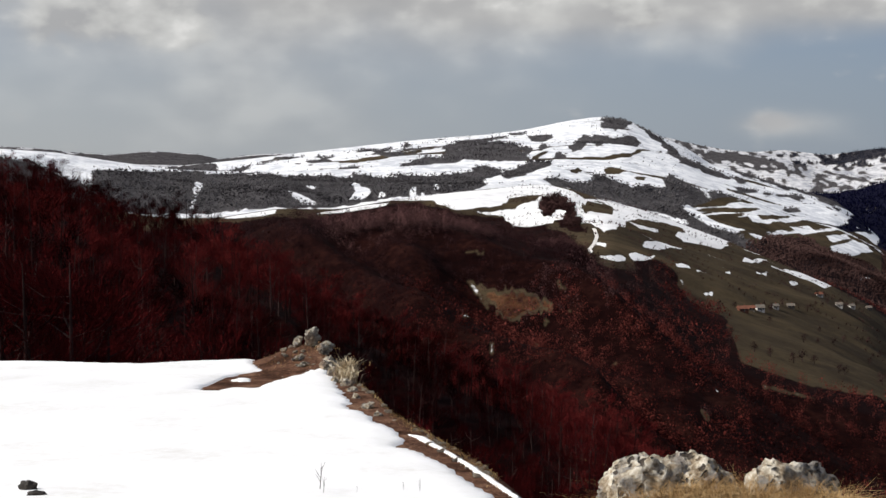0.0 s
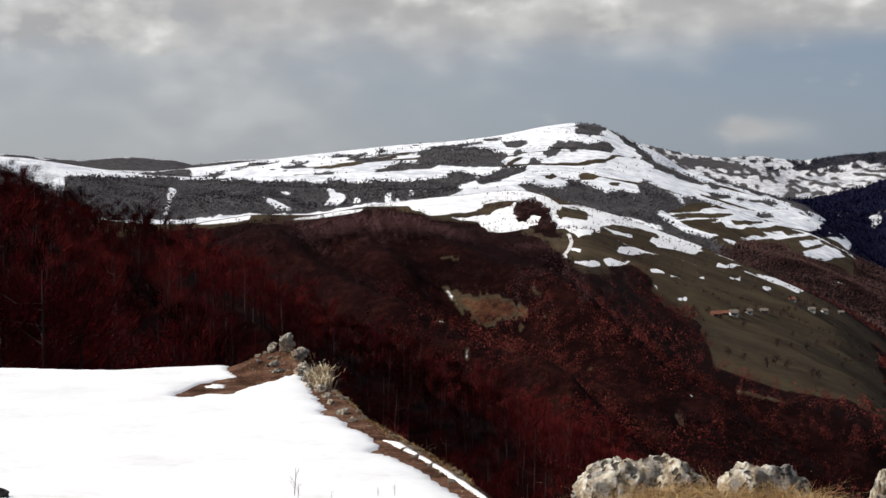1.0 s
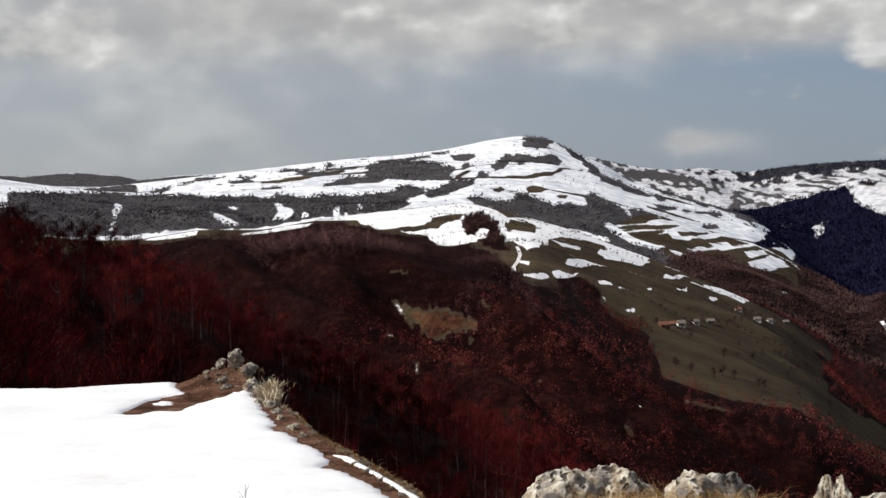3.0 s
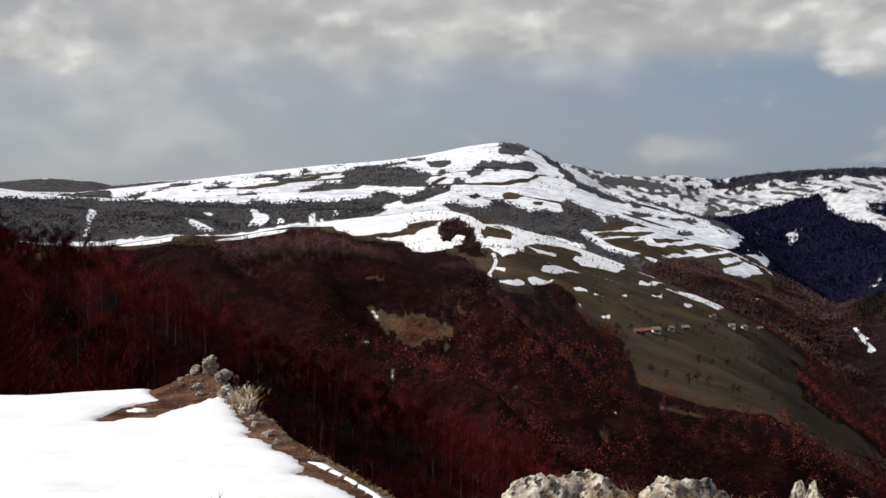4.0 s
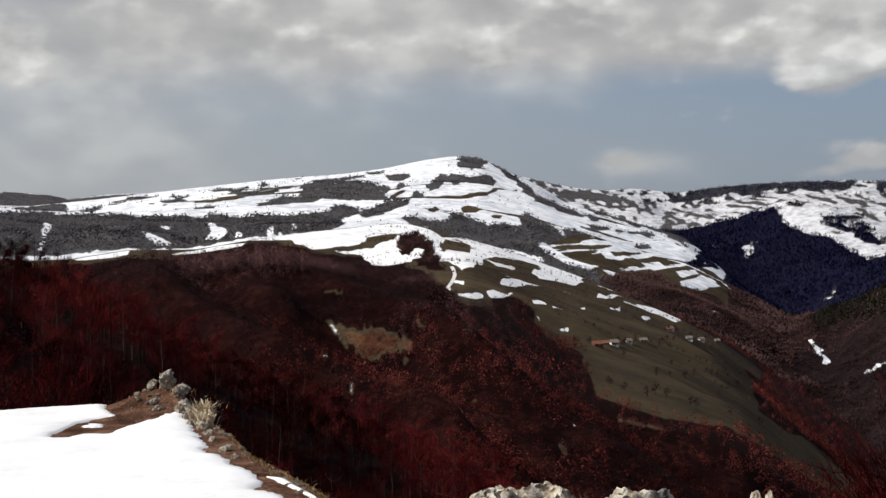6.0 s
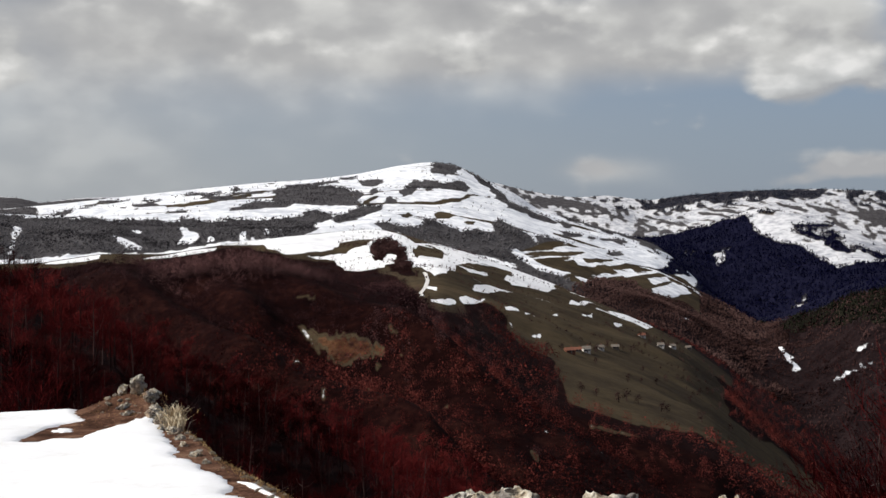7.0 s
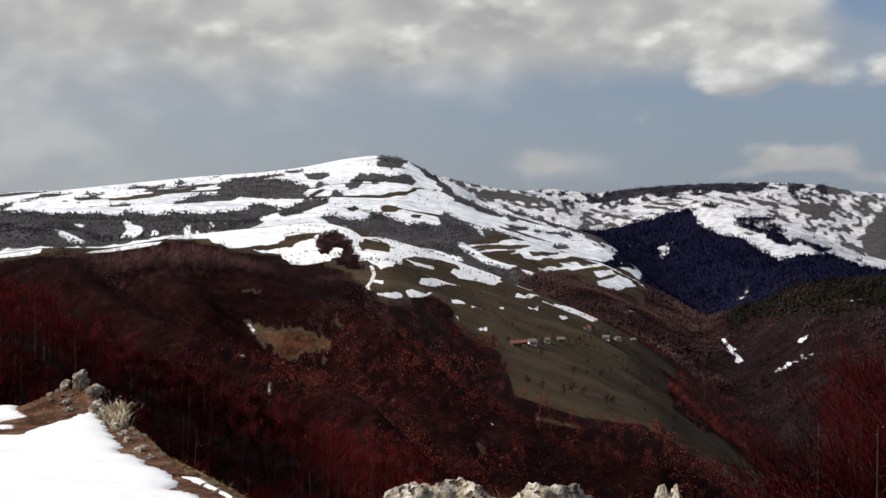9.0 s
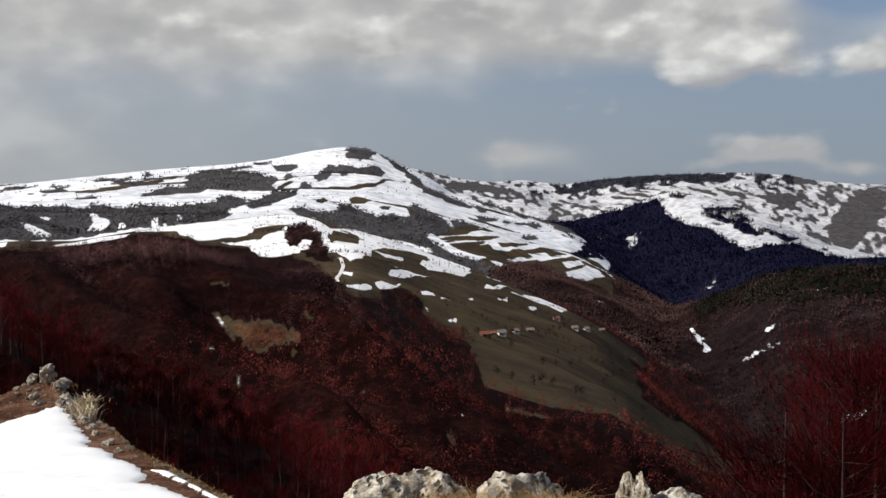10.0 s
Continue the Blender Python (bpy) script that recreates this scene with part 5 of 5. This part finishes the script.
for k in range(64):
    az = rng.uniform(-5.6, 2.4)
    r = float(rim_distance(az)) - rng.uniform(0.05, 0.75)
    x, y = r * math.sin(radians(az)), r * math.cos(radians(az))
    if k >= 46:
        x, y = -2.3 + rng.normal(0, 0.42), 20.4 + rng.normal(0, 0.5)
    s = rng.uniform(0.015, 0.04) * (0.6 + r / 30)
    if k < 8:
        ob = rock("pebble", rng, 1.0, RUST if k % 3 else ROCK, 0.25, (1.5, 1, 0.7), 2)
        pebble_kinds.append(ob)
        tagged(ob, "small broken stone in bare earth", "rock", "small stones along the brink")
    else:
        ob = copy_thing(pebble_kinds[k % 8], Matrix.Identity(4))
    ob.matrix_basis = Matrix.LocRotScale((x, y, on_knoll(x, y) + s * 0.15), Euler((rng.uniform(-0.3, 0.3), rng.uniform(-0.3, 0.3), rng.uniform(0, 6.28))), Vector((s, s, s)))
ob = rock("stone", rng, 0.06, DARK_STONE, 0.25, (1.1, 0.8, 0.9), 3)
ob.matrix_basis = Matrix.Translation((-3.05, 8.78, on_knoll(-3.05, 8.78) + 0.065))
tagged(ob, "dark stone sticking out of the snow", "rock", "stones in the snow")
ob = rock("stone", rng, 0.05, DARK_STONE, 0.25, (1.6, 0.8, 0.6), 3)
ob.matrix_basis = Matrix.Translation((-2.90, 8.55, on_knoll(-2.90, 8.55) + 0.055))
tagged(ob, "small dark stone sticking out of the snow", "rock", "stones in the snow")

# the boulders in front: bearing, distance, rise of the top, size, squash, stain
rng = np.random.default_rng(33)
for az, dist, top, s, sq, mat, turn in ((10.1, 4.78, -13.0, 0.24, (0.95, 0.75, 0.92), ROCK, 0.3), (12.05, 4.84, -12.78, 0.25, (0.82, 0.75, 1.0), ROCK, 1.1), (16.0, 4.78, -12.9, 0.235, (0.90, 0.80, 0.85), ROCK, 2.0), (21.35, 4.75, -12.95, 0.10, (0.42, 0.8, 1.4), ROCK, 0), (22.2, 4.7, -12.9, 0.10, (0.44, 0.8, 1.4), RUST, 1.5), (23.8, 4.8, -13.6, 0.14, (1.0, 0.8, 0.8), RUST, 0.5)):
    x, y = dist * math.sin(radians(az)), dist * math.cos(radians(az))
    ob = rock("boulder", rng, s, mat, 0.15, sq, 5, 2.3)
    high = max(v.co.z for v in ob.data.vertices)
    ob.matrix_basis = Matrix.Translation((x, y, 1.65 + dist * math.tan(radians(top)) - high))
    tagged(ob, "pale limestone boulder spotted with dark lichen", "boulder", "boulders at the edge of the turf")


# ---- dry grass and stems ----
def grass(name, places, length, width, mat, label, category, kind, bend=0.5, spread=0.55):
    """Bent blades of two pieces each."""
    n = len(places)
    base = np.array([(x, y, on_knoll(x, y) + up - 0.01) for x, y, up in places])
    a = rng.uniform(0, 6.283, n)
    lean = rng.normal(0, spread, (n, 2))
    h = length * rng.uniform(0.5, 1.2, n)[:, None]
    mid = base + np.concatenate([lean * h * 0.35, 0.6 * h], 1)
    tip = base + np.concatenate([lean * h * (0.7 + bend), (0.95 - bend * 0.35) * h], 1)
    side = np.stack([np.cos(a), np.sin(a), 0 * a], 1) * width / 2
    v = np.stack([base - side, base + side, mid - side * 0.8, mid + side * 0.8, tip], 1).reshape(-1, 3)
    k = np.arange(n)[:, None] * 5
    f = np.concatenate([k + (0, 1, 3), k + (0, 3, 2), k + (2, 3, 4)], 1).reshape(-1, 3)
    return tagged(new(name, mesh_of(name, v, f, [mat])), label, category, kind=kind)


turf = []
for k in range(12500):
    az, r = radians(rng.uniform(8.2, 19.4) if k % 7 else rng.uniform(19.4, 26.0)), rng.uniform(4.2, 4.66)
    thin = 0.5 + 0.5 * math.sin(az * 57.3 * 1.7) * math.sin(az * 57.3 * 0.6 + 1)
    if rng.random() < 0.35 + 0.65 * thin:
        turf.append((r * math.sin(az), r * math.cos(az), 0.0))
grass("dry_grass", turf, 0.118, 0.0026, STRAW, "matted straw-coloured dry grass against the boulders", "grass", "stuff", 0.7, 0.8)
grass("bank_grass", [(-2.3 + rng.normal(0, 0.45), 20.3 + rng.normal(0, 0.6), 0) for _ in range(380)], 0.06, 0.008, STRAW, "short dead grass on the earth bank", "grass", "stuff")
brink = []
for k in range(1100):
    az = rng.uniform(-5.4, 2.6)
    r = float(rim_distance(az)) - abs(rng.normal(0, 0.35))
    brink.append((r * math.sin(radians(az)), r * math.cos(radians(az)), 0.0))
grass("brink_grass", brink, 0.05, 0.006, STRAW, "short dead grass between the stones of the brink", "grass", "stuff")
tuft = grass("grass_tuft", [(-1.50 + rng.normal(0, 0.06), 18.75 + rng.normal(0, 0.06), 0) for _ in range(260)], 0.36, 0.020, PALE_STRAW, "pale dry grass tuft standing beside the outcrop", "grass tuft", "", 0.25, 0.32)
grass("grass_tuft", [(-1.42 + rng.normal(0, 0.05), 18.0 + rng.normal(0, 0.06), 0) for _ in range(140)], 0.28, 0.016, PALE_STRAW, "low dry grass tuft among the stones", "grass tuft", "", 0.4, 0.4)


def stem(x, y, up, height, label):
    """A dry stalk with side shoots, as thin tapering tubes."""
    v, f = [], []
    shoots = [((0, 0, 0), (0.05, 0, 1), 0.012)] + [((0.05 * s, 0, s), (0.05 * s + rng.uniform(-0.30, 0.30), rng.uniform(-0.2, 0.2), s + rng.uniform(0.25, 0.5)), 0.008) for s in (0.25, 0.4, 0.55, 0.7)]
    for a, b, r in shoots:
        v2, f2 = tube((np.array(a) * height, (np.array(a) + np.array(b)) / 2 * height + (0.02 * height, 0, 0), np.array(b) * height), (r * height * 1.5, r * height, r * height * 0.4), 4)
        f += [tuple(k + len(v) for k in q) for q in f2]
        v += v2
    ob = new("dry_stem", mesh_of("dry_stem", v, f, [STRAW if up > 0.1 else BARK]))
    ob.matrix_basis = Matrix.Translation((x, y, on_knoll(x, y) + up))
    return tagged(ob, label, "dry stem", "dry stems on the hilltop")


for x, y, h in ((-0.90, 8.75, 0.20), (-0.86, 8.6, 0.12), (-0.17, 8.7, 0.09), (-0.29, 8.7, 0.07), (-0.62, 8.6, 0.06)):
    stem(x, y, 0.06, h, "thin leafless stem sticking out of the snow")
stem(4.72 * math.sin(radians(10.4)), 4.72 * math.cos(radians(10.4)), 0.16, 0.09, "dry yellow stalk on top of the boulder")


# ---- the hamlet and its track ----
def land_height(x, y):
    j = int(np.argmin(np.abs(AZ - math.degrees(math.atan2(x, y)))))
    return float(np.interp(math.hypot(x, y), LAND_R[:, j], LAND_Z[:, j]))


def box(bm, x, y, z, sx, sy, sz):
    m = Matrix.Translation((x, y, z + sz / 2)) @ Matrix.Diagonal((sx, sy, sz, 1))
    bmesh.ops.create_cube(bm, size=1.0, matrix=m)


def house(x, y, wide, deep, tall, turn, roof_mat, wall_mat, label):
    home = new("house")
    bm = bmesh.new()
    box(bm, 0, 0, -1.5, wide, deep, tall + 1.5)
    part("wall", bm, wall_mat, home)
    bm = bmesh.new()
    e, peak = 0.5, tall + deep * 0.36
    a = [bm.verts.new(q) for q in ((-wide / 2 - e, -deep / 2 - e, tall - 0.25), (wide / 2 + e, -deep / 2 - e, tall - 0.25), (wide / 2 + e, deep / 2 + e, tall - 0.25), (-wide / 2 - e, deep / 2 + e, tall - 0.25), (-wide / 2 - e, 0, peak), (wide / 2 + e, 0, peak))]
    for q in ((0, 1, 5, 4), (2, 3, 4, 5), (1, 2, 5), (3, 0, 4), (3, 2, 1, 0)):
        bm.faces.new([a[k] for k in q])
    part("roof", bm, roof_mat, home)
    bm = bmesh.new()
    box(bm, wide * 0.2, deep * 0.1, tall, 0.6, 0.6, deep * 0.36 + 0.7)
    part("chimney", bm, TILE, home)
    bm = bmesh.new()
    box(bm, wide * 0.05, -deep / 2, 0.0, 1.0, 0.16, 2.0)
    part("door", bm, SLATE, home)
    for k in (-0.34, -0.12, 0.30):
        bm = bmesh.new()
        box(bm, wide * k, -deep / 2, 1.0, 0.9, 0.14, 1.1)
        part("window", bm, PANE, home)
    home.matrix_basis = pose(x, y, land_height(x, y), 0, 0, turn) @ Matrix.Scale(0.8, 4)
    return tagged(home, label, "house", "houses of the hamlet")


house(152, 612, 6, 4.5, 2.4, 8, TILE, TILE, "small brick barn with a red tiled roof")
house(161, 630, 4, 3.5, 2.2, -12, TILE, SLATE, "wooden shed with a red tiled roof")
house(168, 640, 5, 4.5, 2.8, 5, SLATE, PLASTER, "whitewashed cottage with a grey roof")
house(191, 695, 4.5, 4, 2.3, 15, SLATE, PLASTER, "small whitewashed cottage with a dull grey roof")
house(207, 719, 5, 4, 2.2, -5, SLATE, SLATE, "weathered wooden barn with a board roof")
house(295, 948, 6, 5, 2.6, 10, TILE, PLASTER, "cottage with a red roof among trees")
house(306, 933, 6, 5, 2.8, -8, SLATE, PLASTER, "whitewashed cottage with a grey roof at the field")
house(333, 984, 5.5, 5, 2.6, 12, SLATE, PLASTER, "small whitewashed cottage beside bare trees")
house(384, 1089, 5.5, 5, 2.6, 4, SLATE, SLATE, "wooden barn at the end of the hamlet")


def ribbon(name, line, width, label):
    """A track laid on the land."""
    pts = []
    for (xa, ya), (xb, yb) in zip(line, line[1:]):
        for s in np.linspace(0, 1, 12, endpoint=False):
            pts.append((xa + (xb - xa) * s, ya + (yb - ya) * s))
    v = []
    for k, (x, y) in enumerate(pts):
        dx, dy = np.array(pts[min(k + 1, len(pts) - 1)]) - np.array(pts[max(k - 1, 0)])
        n = math.hypot(dx, dy)
        for s in (-1, 0, 1):
            q = (x - dy / n * s * width / 2, y + dx / n * s * width / 2)
            v.append((*q, land_height(*q) + 0.35))
    k = np.arange(len(pts) - 1)[:, None] * 3
    return tagged(new(name, mesh_of(name, v, np.concatenate([k + (0, 1, 4, 3), k + (1, 2, 5, 4)]), [TRACK], True)), label, "track", kind="structure")


ribbon("road", [(96, 775), (96, 766), (93, 732), (85, 682), (79, 651), (76, 622)], 2.2, "pale unpaved track winding down from the tree ring")

# single trees and bushes round the hamlet and in the field
field_kinds = []
for k in range(4):
    c, f, *_ = clump(rng, 5.0, 110, 0.24, 4, 0.45)
    v2, f2 = tube(((0, 0, -0.5), (0.1, 0, 2), (0, 0.1, 4)), (0.22, 0.16, 0.05))
    tree = new("field_tree")
    tagged(tree, "bare dark tree at the edge of the field", "tree", "field trees round the hamlet")
    a, b = new("trunk", mesh_of("trunk", v2, f2, [BARK])), new("crown", mesh_of("crown", c, f, [TWIG_VALLEY]))
    b.data.attributes.new("tone", "FLOAT", "POINT").data.foreach_set("value", np.full(len(c), 0.25 * k, np.float32))
    a.parent = b.parent = tree
    field_kinds.append(tree)
for k, (x, y) in enumerate(((148, 614), (176, 650), (179, 658), (201, 714), (210, 722), (214, 726), (241, 766), (257, 806), (289, 933), (306, 966), (317, 956), (322, 966), (350, 1015), (362, 1057), (235, 761), (220, 729), (228, 748), (164, 605), (202, 646), (213, 642), (241, 693), (244, 672), (184, 591), (250, 709), (264, 713), (170, 568), (268, 716), (133, 585), (137, 597), (237, 690), (278, 725), (253, 664), (231, 647), (213, 601), (149, 453), (130, 446), (136, 456), (141, 457), (253, 618), (272, 651), (196, 604), (115, 445), (121, 445), (171, 468), (231, 590), (266, 604), (281, 708), (360, 894), (152, 455), (112, 469), (105, 442))):
    s = rng.uniform(0.6, 1.15)
    m = Matrix.LocRotScale((x, y, land_height(x, y)), Euler((0, 0, rng.uniform(0, 6.28))), Vector((s, s, s)))
    if k < 4:
        field_kinds[k].matrix_basis = m
    else:
        made = copy_thing(field_kinds[k % 4], m)
        made.scale = (s, s, s)

# slender beeches that stand up in front of the valley
for az, r, s in ((25.9, 47, 0.85), (26.6, 44, 0.95), (27.3, 49, 1.0), (27.9, 42, 1.25), (28.6, 47, 1.0), (29.3, 43, 1.1), (29.9, 46, 1.2), (30.5, 41, 1.05), (31.2, 45, 1.25), (31.9, 42, 1.1), (32.7, 46, 1.2), (33.5, 43, 1.1)):
    x, y = r * math.sin(radians(az)), r * math.cos(radians(az))
    made = copy_thing(NEAR_KINDS[1 + int(az * 7) % 3], Matrix.LocRotScale((x, y, land_height(x, y) - 0.15), Euler((0, 0, az)), Vector((s * 0.85, s * 0.85, s * 1.15))))
    made.scale = (s * 0.85, s * 0.85, s * 1.15)
